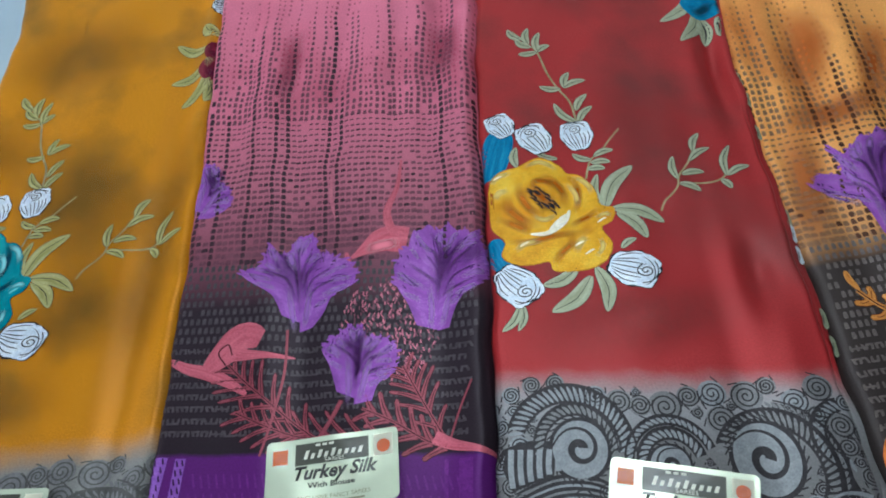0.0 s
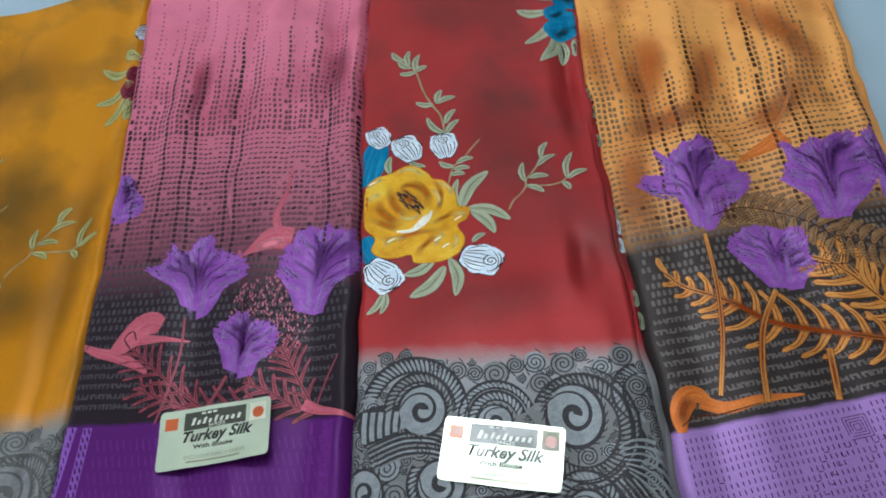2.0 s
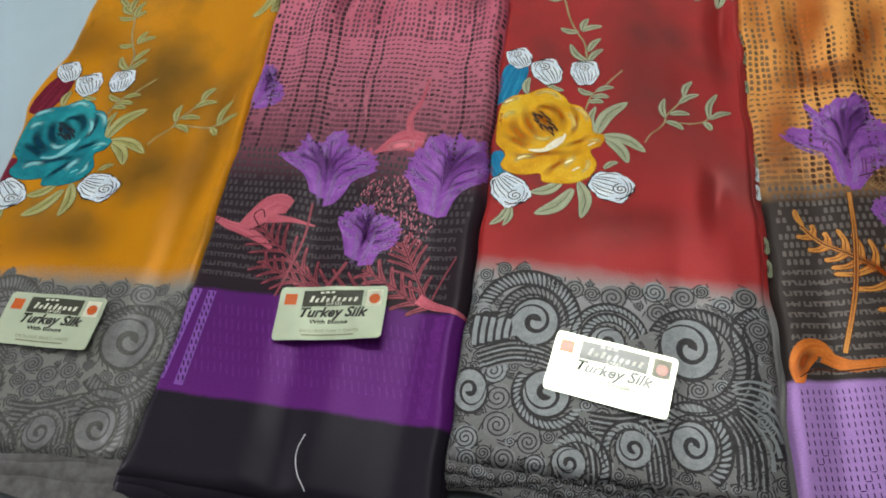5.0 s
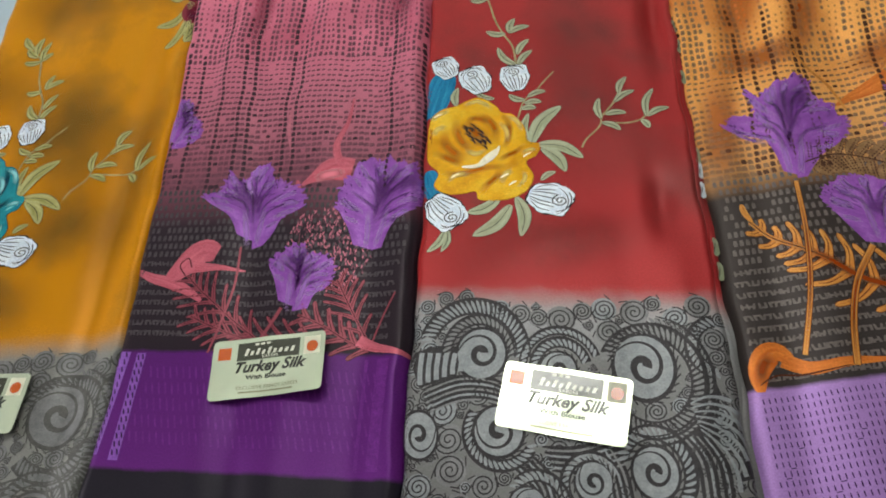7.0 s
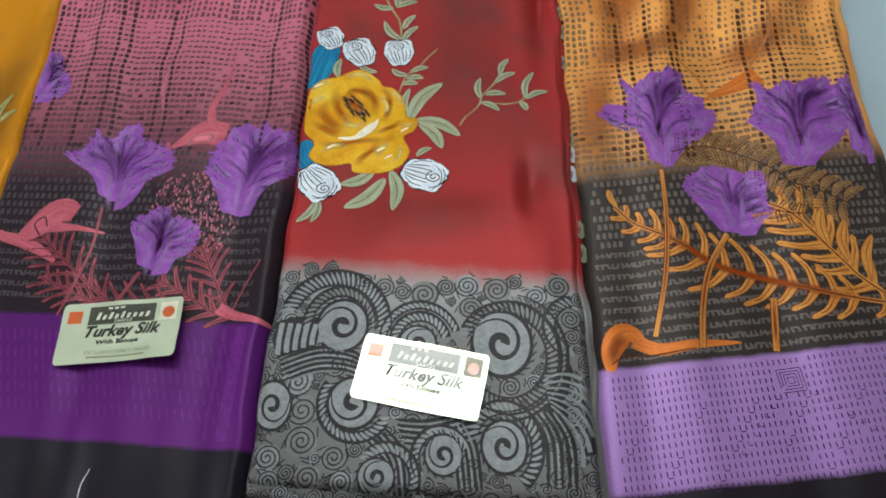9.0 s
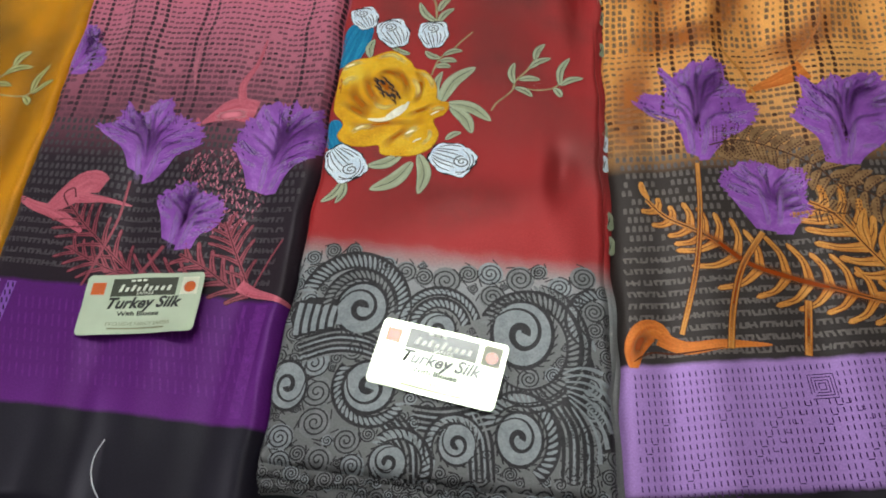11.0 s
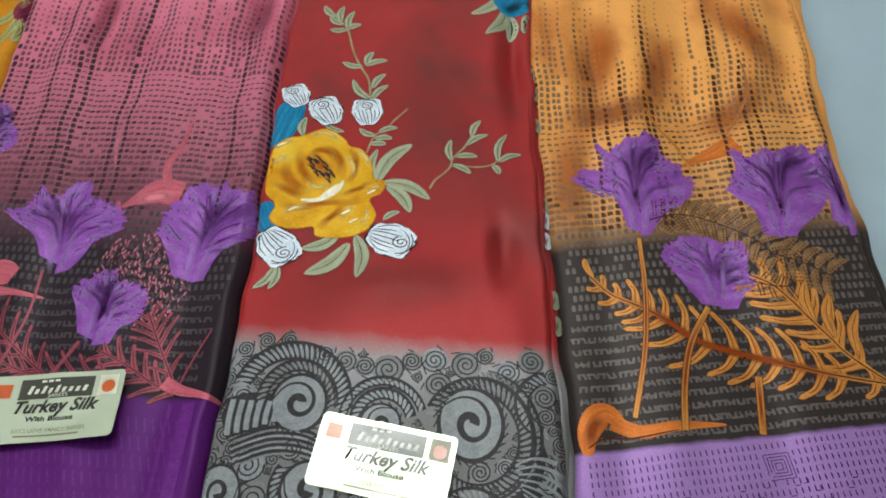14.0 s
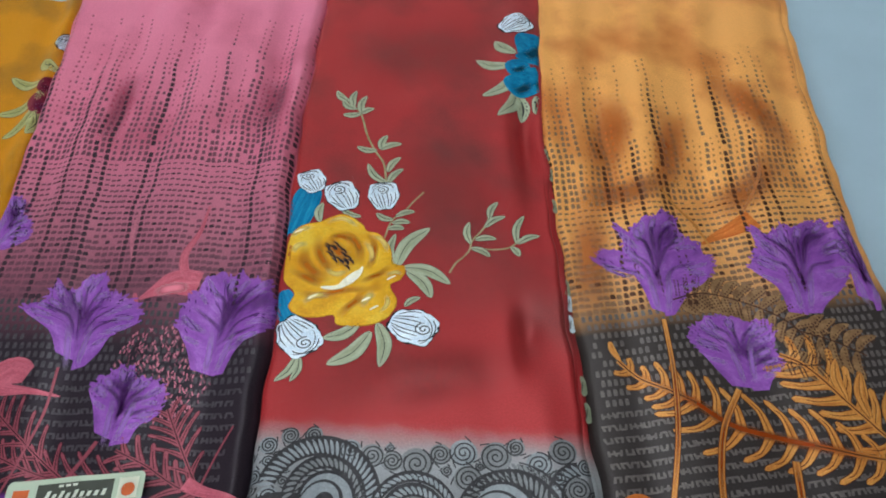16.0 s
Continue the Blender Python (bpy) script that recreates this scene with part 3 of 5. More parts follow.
def rose_folds(p, body, deep, shade, light, glow):
    folds = (((-0.018, 0.236), (0.002, 0.231), (0.026, 0.233), (0.058, 0.230), 0.010), ((-0.006, 0.290), (-0.008, 0.268), (0.002, 0.252), (0.016, 0.246), 0.015),
             ((0.006, 0.297), (0.004, 0.280), (0.010, 0.262), (0.022, 0.255), 0.013), ((0.022, 0.297), (0.034, 0.290), (0.040, 0.274), (0.036, 0.258), 0.012),
             ((0.046, 0.298), (0.053, 0.280), (0.050, 0.262), (0.042, 0.252), 0.009), ((0.066, 0.254), (0.056, 0.246), (0.046, 0.243), (0.036, 0.238), 0.009),
             ((0.016, 0.205), (0.024, 0.214), (0.034, 0.222), (0.038, 0.232), 0.010), ((-0.022, 0.262), (-0.012, 0.254), (0.000, 0.244), (0.006, 0.240), 0.011),
             ((0.014, 0.286), (0.020, 0.292), (0.030, 0.288), (0.034, 0.276), 0.009))
    for k, (*pts, w) in enumerate(folds):
        p.wash(pts, w, shade, 5 + k % 2)
    rims = (((-0.020, 0.296), (-0.011, 0.304), (0.002, 0.306), 0.008), ((0.012, 0.308), (0.028, 0.312), (0.042, 0.300), 0.007), ((0.050, 0.292), (0.061, 0.282), (0.064, 0.266), 0.007),
            ((-0.012, 0.224), (-0.002, 0.230), (0.012, 0.229), 0.008), ((0.036, 0.212), (0.042, 0.222), (0.050, 0.226), 0.010), ((0.050, 0.204), (0.058, 0.212), (0.058, 0.222), 0.006),
            ((-0.018, 0.278), (-0.014, 0.286), (-0.004, 0.288), 0.008), ((0.044, 0.286), (0.050, 0.272), (0.048, 0.258), 0.007), ((0.058, 0.242), (0.068, 0.244), (0.073, 0.240), 0.006), ((0.008, 0.258), (0.018, 0.250), (0.030, 0.254), 0.007))
    for k, (*pts, w) in enumerate(rims):
        p.wash(pts, w, light, 7 + k % 2)


def rose_heart(p, *paints):
    p.wash([(0.010, 0.288), (0.020, 0.276), (0.032, 0.254)], 0.020, paints[2], 9)
    for k in range(20):
        a = 0.33 * k
        q = 0.0035 + 0.0055 * p.rnd.random()
        x, y = 0.021 + q * math.cos(a), 0.271 + 1.7 * q * math.sin(a)
        x += 0.5 * (0.271 - y)
        p.ribbon([(x - 0.0022, y + 0.0026), (x + 0.001, y), (x + 0.0022, y - 0.0036)], 0.0019, INK, 10, True)


def rose_light(p, body, deep, shade, light, glow):
    p.ribbon([(0.004, 0.238), (0.016, 0.236), (0.027, 0.240), (0.036, 0.247), (0.041, 0.256)], 0.0048, glow, 9, True, 2, 12)
    p.ribbon([(0.020, 0.238), (0.030, 0.246), (0.038, 0.252)], 0.0050, glow, 9, True, 2, 10)
    for x, y in ((-0.003, 0.229), (0.041, 0.220), (0.064, 0.238), (0.047, 0.210), (-0.012, 0.302)):
        p.ribbon([(x - 0.004, y - 0.001), (x, y + 0.001), (x + 0.004, y + 0.002)], 0.0019, glow, 9, True)


def white_bud(p, x, y, r, turn, layer=2, lines=False):
    """A pale rosebud with a curled head towards turn; its ink lines are drawn apart."""
    c, s = math.cos(turn), math.sin(turn)

    def at(a, b):
        return x + r * (c * a - s * b), y + r * (s * a + c * b)
    if not lines:
        for grow, ink, up in ((1.06, INK, 0), (1.0, WHITE_P, 1)):
            p.blob(*at(-0.05, 0), r * 1.0 * grow, r * 0.80 * grow, ink, layer + up, 6, 0.10, turn, 3, 30, 0.5, 0.04)
            p.blob(*at(0.38, 0.30), r * 0.55 * grow, r * 0.48 * grow, ink, layer + up, 5, 0.12, turn, 3, 24, 0.2, 0.05)
            p.blob(*at(0.36, -0.34), r * 0.52 * grow, r * 0.46 * grow, ink, layer + up, 5, 0.12, turn, 3, 24, 1.2, 0.05)
        return
    for k in range(7):
        b = -0.62 + 0.205 * k + p.rnd.uniform(-0.05, 0.05)
        e = p.rnd.uniform(0.0, 0.45)
        p.ribbon([at(-0.92 + 0.4 * b * b, b * 0.55), at(-0.35, b * 0.95), at(e - 0.3 * abs(b), b * 1.05 + 0.05)], r * 0.03 + 0.0003, INK, layer + 2, True)
    hx, hy = at(0.40, 0.02)
    p.spiral(hx, hy, r * 0.36, 1.8, r * 0.035 + 0.0003, INK, layer + 3, turn + p.rnd.uniform(0, 3), 1, 0.1, 0.8)
    p.arc(*at(0.22, 0.05), r * 0.62, turn - 1.3, turn + 0.9, r * 0.035 + 0.0002, INK, layer + 3)
    p.arc(*at(0.05, -0.1), r * 0.70, turn - 0.9, turn + 1.4, r * 0.03 + 0.0002, INK, layer + 3, True)


def nudged(x, y):
    """The upper sprays of the bouquet lean a little to the side."""
    return x + 0.001 + 0.012 * max(0.0, y - 0.30), y - 0.0066 - 0.034 * max(0.0, y - 0.28)


def one(saree, turn, seed, name, parent, draw, label=""):
    """One printed motif as a part of its own."""
    p = Print(saree, turn, seed)
    draw(p)
    return p.finish(name, parent, label)


def flower_print(saree, parent, turn, rose_paints, back, leaf_paint, top_paint, seed):
    for k, (pts, w) in enumerate((([(0.002, 0.356), (-0.007, 0.334), (-0.020, 0.302)], 0.028), ([(-0.028, 0.240), (-0.026, 0.224), (-0.021, 0.206)], 0.020))):
        one(saree, turn, seed + k, "printed_back_petal", parent, lambda p: p.ribbon(pts, w, back, 1, True, 8, 18, 0.35))
    big = (((0.069, 0.249), (0.104, 0.289), 0.014), ((0.075, 0.248), (0.113, 0.226), 0.012), ((0.078, 0.243), (0.095, 0.213), 0.012),
           ((0.067, 0.252), (0.073, 0.288), 0.008), ((0.034, 0.199), (0.003, 0.188), 0.011), ((0.042, 0.188), (0.005, 0.163), 0.014),
           ((0.048, 0.195), (0.046, 0.153), 0.012), ((0.007, 0.311), (0.011, 0.334), 0.008), ((-0.018, 0.174), (-0.036, 0.154), 0.007),
           ((-0.016, 0.174), (-0.024, 0.152), 0.006), ((0.044, 0.314), (0.026, 0.326), 0.006), ((0.072, 0.207), (0.086, 0.214), 0.006))
    for k, (b, t, w) in enumerate(big):
        one(saree, turn, seed + k, "printed_leaf", parent, lambda p: p.leaf(b, t, w, leaf_paint, INK, INK, 2))
    flower = one(saree, turn, seed + 2, "printed_rose", parent, lambda p: rose(p, *rose_paints))
    one(saree, turn, seed + 2, "petal_pattern", flower, lambda p: rose_folds(p, *rose_paints), "darker petal folds with pale rims")["kind"] = "stuff"
    one(saree, turn, seed + 3, "stamen_pattern", flower, lambda p: rose_heart(p, *rose_paints), "dark ink stamens")["kind"] = "stuff"
    one(saree, turn, seed + 4, "highlight_pattern", flower, lambda p: rose_light(p, *rose_paints), "pale brush highlights")["kind"] = "stuff"
    for k, (x, y, r, a) in enumerate(((0.002, 0.364, 0.016, 1.9), (0.029, 0.341, 0.019, 1.9), (0.067, 0.337, 0.018, 1.6), (-0.016, 0.192, 0.021, -1.0), (0.077, 0.186, 0.021, -0.5), (0.241, 0.577, 0.021, 0.5))):
        bud = one(saree, turn, seed + 10 + k, "printed_rosebud", parent, lambda p: white_bud(p, x, y, r, a, 4), "white printed rosebud")
        one(saree, turn, seed + 20 + k, "ink_pattern", bud, lambda p: white_bud(p, x, y, r, a, 4, True), "fine dark ink lines")["kind"] = "stuff"
    for k, (pts, w) in enumerate((([(0.062, 0.293), (0.070, 0.312), (0.082, 0.320), (0.090, 0.329), (0.103, 0.342)], 0.0018),
                                  ([(0.113, 0.244), (0.119, 0.253), (0.127, 0.259), (0.134, 0.266), (0.138, 0.276), (0.150, 0.289), (0.159, 0.304)], 0.0017),
                                  ([(0.148, 0.266), (0.160, 0.264), (0.172, 0.266), (0.180, 0.274)], 0.0017),
                                  ([(0.069, 0.360), (0.069, 0.388), (0.062, 0.408), (0.056, 0.430), (0.052, 0.461), (0.045, 0.475), (0.034, 0.500)], 0.0021))):
        one(saree, turn, seed + k, "printed_twig", parent, lambda p: p.ribbon([nudged(*q) for q in pts], w, TWIG_P, 2))
    small = (((0.071, 0.313), (0.057, 0.325)), ((0.074, 0.316), (0.092, 0.318)), ((0.070, 0.309), (0.086, 0.305)), ((0.066, 0.303), (0.080, 0.299)),
             ((0.136, 0.273), (0.139, 0.298)), ((0.141, 0.277), (0.160, 0.276)), ((0.136, 0.268), (0.151, 0.257)), ((0.152, 0.291), (0.173, 0.302)),
             ((0.158, 0.301), (0.169, 0.321)), ((0.177, 0.268), (0.190, 0.301)), ((0.178, 0.268), (0.199, 0.275)), ((0.171, 0.265), (0.176, 0.254)))
    upper = (((0.069, 0.362), (0.054, 0.390)), ((0.071, 0.361), (0.087, 0.377)), ((0.072, 0.376), (0.086, 0.394)), ((0.064, 0.408), (0.045, 0.414)),
             ((0.067, 0.409), (0.089, 0.413)), ((0.068, 0.409), (0.076, 0.428)), ((0.052, 0.461), (0.034, 0.464)), ((0.052, 0.461), (0.066, 0.468)),
             ((0.048, 0.469), (0.035, 0.486)), ((0.046, 0.474), (0.050, 0.500)), ((0.053, 0.461), (0.060, 0.490)), ((0.041, 0.484), (0.030, 0.505)))
    for k, (b, t) in enumerate(small + upper):
        one(saree, turn, seed + k, "printed_leaf", parent, lambda p: p.leaf(nudged(*b), nudged(*t), 0.0066 if k < 12 else 0.0076, leaf_paint, INK, INK, 3))
    corner = (((0.230, 0.530), (0.212, 0.556)), ((0.220, 0.510), (0.186, 0.527)), ((0.224, 0.497), (0.182, 0.467)), ((0.222, 0.478), (0.192, 0.434)), ((0.219, 0.466), (0.216, 0.430)), ((0.238, 0.462), (0.232, 0.436)))
    for k, (b, t) in enumerate(corner):
        one(saree, turn, seed + k, "printed_leaf", parent, lambda p: p.leaf((b[0], b[1] - 0.006), (t[0], t[1] - 0.006), 0.014, leaf_paint, INK, INK, 2))

    def corner_rose(p):
        for k, (x, y, rx, ry) in enumerate(((0.250, 0.540, 0.020, 0.030), (0.228, 0.508, 0.016, 0.014), (0.226, 0.480, 0.019, 0.020), (0.250, 0.490, 0.018, 0.030), (0.262, 0.525, 0.014, 0.034))):
            y -= 0.007
            p.blob(x, y, rx, ry, top_paint, 3 + k // 2, 4, 0.12, 0.4 * k, 3, 26, k)
            p.arc(x, y, rx * 0.7, 1 + k, 3 + k, 0.003, CREAM_P if k == 4 else top_paint, 6, True)
            p.wash([(x - rx * 0.6, y - ry * 0.5), (x, y - ry * 0.3), (x + rx * 0.7, y + ry * 0.2)], ry * 0.7, TULIP_D if top_paint is WINE_P else TEAL_WASH, 7)
    one(saree, turn, seed + 4, "printed_corner_rose", parent, corner_rose)


# -------- grey paisley border
def big_swirl(p, x, y, r, start, hand=1, stretch=1.0):
    """A fat pale band winding into a charcoal eye."""
    p.blob(x, y, r * 1.16, r * 1.16 * stretch, p.ink, 3)
    p.blob(x, y, r * 1.02, r * 1.02 * stretch, p.pale, 5)
    turns, m = 1.45, 40
    pts = []
    for k in range(m + 1):
        t = k / m
        q = r * (1.04 - 0.92 * t ** 0.62)
        a = start + hand * 2 * math.pi * turns * t
        pts.append((x + q * math.cos(a), y + stretch * q * math.sin(a)))
    p.ribbon(pts, lambda t: r * (0.06 + 0.30 * t), p.ink, 6, steps=m)


def swirl_ticks(p, x, y, r, start, hand=1, stretch=1.0):
    n = max(14, int(r * 1300))
    for k in range(n):
        a = 2 * math.pi * k / n
        p.ribbon([(x + r * 1.06 * math.cos(a), y + stretch * r * 1.06 * math.sin(a)), (x + r * 1.27 * math.cos(a + 0.34), y + stretch * r * 1.27 * math.sin(a + 0.34))], 0.0011, p.ink, 4, steps=2)


def rope_arc(p, x, y, r0, r1, a0, a1, squash=1.0, step=0.0040):
    n = max(6, int(abs(a1 - a0) * (r0 + r1) / 2 / step))
    p.arc(x, y, (r0 + r1) / 2, a0, a1, (r1 - r0) * 1.25, p.ink, 2, False, squash)
    p.arc(x, y, r1 * 1.03, a0, a1, 0.0026, p.ink, 4, True, squash)
    p.arc(x, y, r0 * 0.97, a0, a1, 0.0018, p.ink, 4, True, squash)
    for i in range(n + 1):
        a = a0 + (a1 - a0) * i / n
        b = a + 0.0050 / r1 * (1 if a1 > a0 else -1)
        p.ribbon([(x + r0 * math.cos(a), y + squash * r0 * math.sin(a)), (x + (r0 + r1) / 2 * math.cos((a + b) / 2), y + squash * (r0 + r1) / 2 * math.sin((a + b) / 2)), (x + r1 * math.cos(b), y + squash * r1 * math.sin(b))], step * 0.62, p.pale if int(x * 997) % 2 else p.mid, 3, True, steps=5)


def curl(p, x, y, r, k):
    r *= 1.12
    p.blob(x, y, r * 1.02, r * 1.02, p.pale if k % 3 == 0 else p.mid, 1, rings=2, around=16)
    p.spiral(x, y, r, 2.7 if r > 0.005 else 1.9, 0.0009 + 0.03 * r, p.ink, 3, k * 1.7, 1 if k % 2 else -1, 0.08)
    q = r * 1.3
    for s in (0.9, 2.6, 4.4):
        p.ribbon([(x + r * math.cos(k + s), y + r * math.sin(k + s)), (x + q * math.cos(k + s + 0.5), y + q * math.sin(k + s + 0.5))], 0.0010, p.ink, 2, steps=3)


def inked(p, faded):
    if faded:
        p.ink, p.pale, p.mid = FADED_INK, GREY_MID2, GREY_MID2
    return p


def paisley_print(saree, parent, turn, seed, x_from=-0.09, x_to=0.21, faded=False):
    def one(saree, turn, seed, name, parent, draw, label=""):
        p = inked(Print(saree, turn, seed), faded)
        draw(p)
        return p.finish(name, parent, label)

    swirls = ((0.120, 0.023, 0.021, 2.5, -1, 1.2), (-0.001, 0.052, 0.0185, 2.9, -1, 1.1), (0.056, 0.030, 0.013, 0.8, 1, 1.0), (0.004, -0.012, 0.0175, 2.6, 1, 1.05),
              (0.017, -0.068, 0.0120, 1.0, 1, 1.0), (0.066, -0.058, 0.0125, 2.0, 1, 1.1), (0.110, -0.057, 0.0150, 2.4, -1, 1.2), (-0.056, -0.006, 0.013, 0.2, -1, 1.35))
    for k, s in enumerate(swirls):
        swirl = one(saree, turn, seed + k, "printed_swirl", parent, lambda p: big_swirl(p, *s), "pale grey printed paisley swirl")
        one(saree, turn, seed + k, "feather_pattern", swirl, lambda p: swirl_ticks(p, *s), "fine charcoal feathering")["kind"] = "stuff"
    ropes = ((0.123, 0.012, 0.030, 0.039, -2.5, 2.5, 1.15), (0.121, 0.013, 0.042, 0.046, -2.1, 1.2, 1.1), (-0.003, 0.052, 0.023, 0.029, -0.2, 2.9, 1.15),
             (-0.008, 0.052, 0.034, 0.044, -0.2, 2.6, 1.10), (0.058, 0.030, 0.017, 0.023, 0.1, 3.1, 1.1), (0.058, 0.030, 0.027, 0.031, 0.2, 2.9, 1.1), (0.006, -0.012, 0.022, 0.028, 2.4, 5.6, 1.05),
             (0.110, -0.057, 0.020, 0.027, -1.2, 2.6, 1.25), (0.064, -0.060, 0.016, 0.021, 0.2, 3.6, 1.1), (0.180, 0.028, 0.018, 0.026, 1.6, 4.2, 1.0), (0.024, -0.070, 0.017, 0.023, -1.3, 2.2, 1.1))
    for k, s in enumerate(ropes):
        one(saree, turn, seed + 20 + k, "printed_rope_band", parent, lambda p: rope_arc(p, *s), "charcoal hatched rope band")

    def fan(p):
        p.ribbon([(0.150, -0.004), (0.158, -0.034), (0.164, -0.072)], lambda t: 0.038 - 0.012 * t, p.ink, 1, False, 26, 48)
    fan_ob = one(saree, turn, seed + 40, "printed_fan", parent, fan, "printed fan with pale grey ribs on charcoal")
    for k in range(7):
        f = k / 6
        a, r = -0.08 - 1.18 * f, 0.029 + 0.020 * f
        x, y = 0.146 + 0.002 * f, -0.012 - 0.020 * f
        pts = [(x, y), (x + 0.4 * r * math.cos(a + 0.35), y + 0.4 * r * math.sin(a + 0.35)), (x + 0.75 * r * math.cos(a + 0.15), y + 0.75 * r * math.sin(a + 0.15)), (x + r * math.cos(a), y + r * math.sin(a))]
        one(saree, turn, seed + 42 + k, "fan_rib", fan_ob, lambda p: p.ribbon(pts, lambda t: 0.0010 + 0.0026 * t, p.pale, 5, False, 4, 30))

    def feather(p):
        p.ribbon([(-0.056, 0.046), (-0.036, 0.050), (-0.020, 0.046)], 0.030, p.ink, 2, False, 6, 10)
        for k in range(6):
            x = -0.052 + 0.0066 * k
            p.ribbon([(x, 0.034 + 0.0012 * k), (x + 0.001, 0.046), (x + 0.004, 0.061 - 0.0012 * k)], 0.0040, p.pale, 4, False, 1, 6)
    one(saree, turn, seed + 41, "printed_feather", parent, feather, "striped grey printed feather")
    for j, (pts, dx, dy) in enumerate((([(-0.050, 0.030), (-0.022, 0.036), (0.004, 0.030), (0.020, 0.016)], 0.0002, -0.0044), ([(0.034, -0.028), (0.060, -0.032), (0.096, -0.026)], 0.001, -0.0045),
                                       ([(0.132, -0.034), (0.140, -0.056), (0.136, -0.090)], 0.0048, -0.001), ([(0.084, -0.036), (0.090, -0.056), (0.090, -0.086)], -0.0040, 0.0), ([(0.026, -0.034), (0.040, -0.056), (0.040, -0.088)], -0.004, -0.001))):
        def lines(p):
            for k in range(5):
                q = [(x + dx * k, y + dy * k) for x, y in pts]
                p.ribbon(q, 0.0030, p.ink, 2, True, steps=12)
                p.ribbon([(x + dx * 0.5, y + dy * 0.5) for x, y in q], 0.0018, p.pale if k % 2 else p.mid, 3, True, steps=12)
        one(saree, turn, seed + 50 + j, "scroll_pattern", parent, lines)["kind"] = "stuff"
    p = inked(Print(saree, turn, seed + 3), faded)
    taken = [(x, y, r * 1.36) for x, y, r, *_ in swirls]
    for x, y, r0, r1, a0, a1, q in ropes:
        for k in range(12):
            a = a0 + (a1 - a0) * k / 11
            taken.append((x + (r0 + r1) / 2 * math.cos(a), y + q * (r0 + r1) / 2 * math.sin(a), 0.004))
    fixed = ((-0.037, 0.010, 0.0105), (-0.034, -0.013, 0.011), (-0.035, -0.036, 0.0105), (-0.060, -0.045, 0.009), (-0.012, -0.051, 0.009), (-0.032, -0.063, 0.009), (-0.008, -0.069, 0.008),
             (-0.048, 0.024, 0.005), (0.065, 0.071, 0.0105), (0.100, 0.075, 0.009), (0.123, 0.069, 0.010), (0.100, 0.055, 0.009), (0.152, 0.057, 0.0085), (0.171, 0.064, 0.009), (0.163, 0.045, 0.006),
             (0.185, 0.050, 0.006), (0.048, 0.075, 0.007), (0.034, 0.081, 0.008), (0.019, 0.088, 0.007), (-0.007, 0.104, 0.006), (-0.024, 0.106, 0.006), (-0.040, 0.101, 0.006), (0.083, 0.076, 0.007), (0.138, 0.073, 0.006), (0.148, -0.049, 0.005))
    for k, (x, y, r) in enumerate(fixed):
        curl(p, x, y, r, k)
        taken.append((x, y, r))
    made = 0
    for size in (0.0075, 0.0055, 0.0040, 0.0029):
        for _ in range(1500):
            x, y, r = p.rnd.uniform(x_from, x_to), p.rnd.uniform(-0.13, 0.115), size * p.rnd.uniform(0.85, 1.1)
            if y > 0.096 - 0.22 * x:
                continue
            if all((x - a) ** 2 + (y - b) ** 2 > (r + c) ** 2 for a, b, c in taken):
                curl(p, x, y, r, made)
                taken.append((x, y, r))
                made += 1
    p.finish("curl_pattern", parent, "small charcoal printed spirals", "stuff")


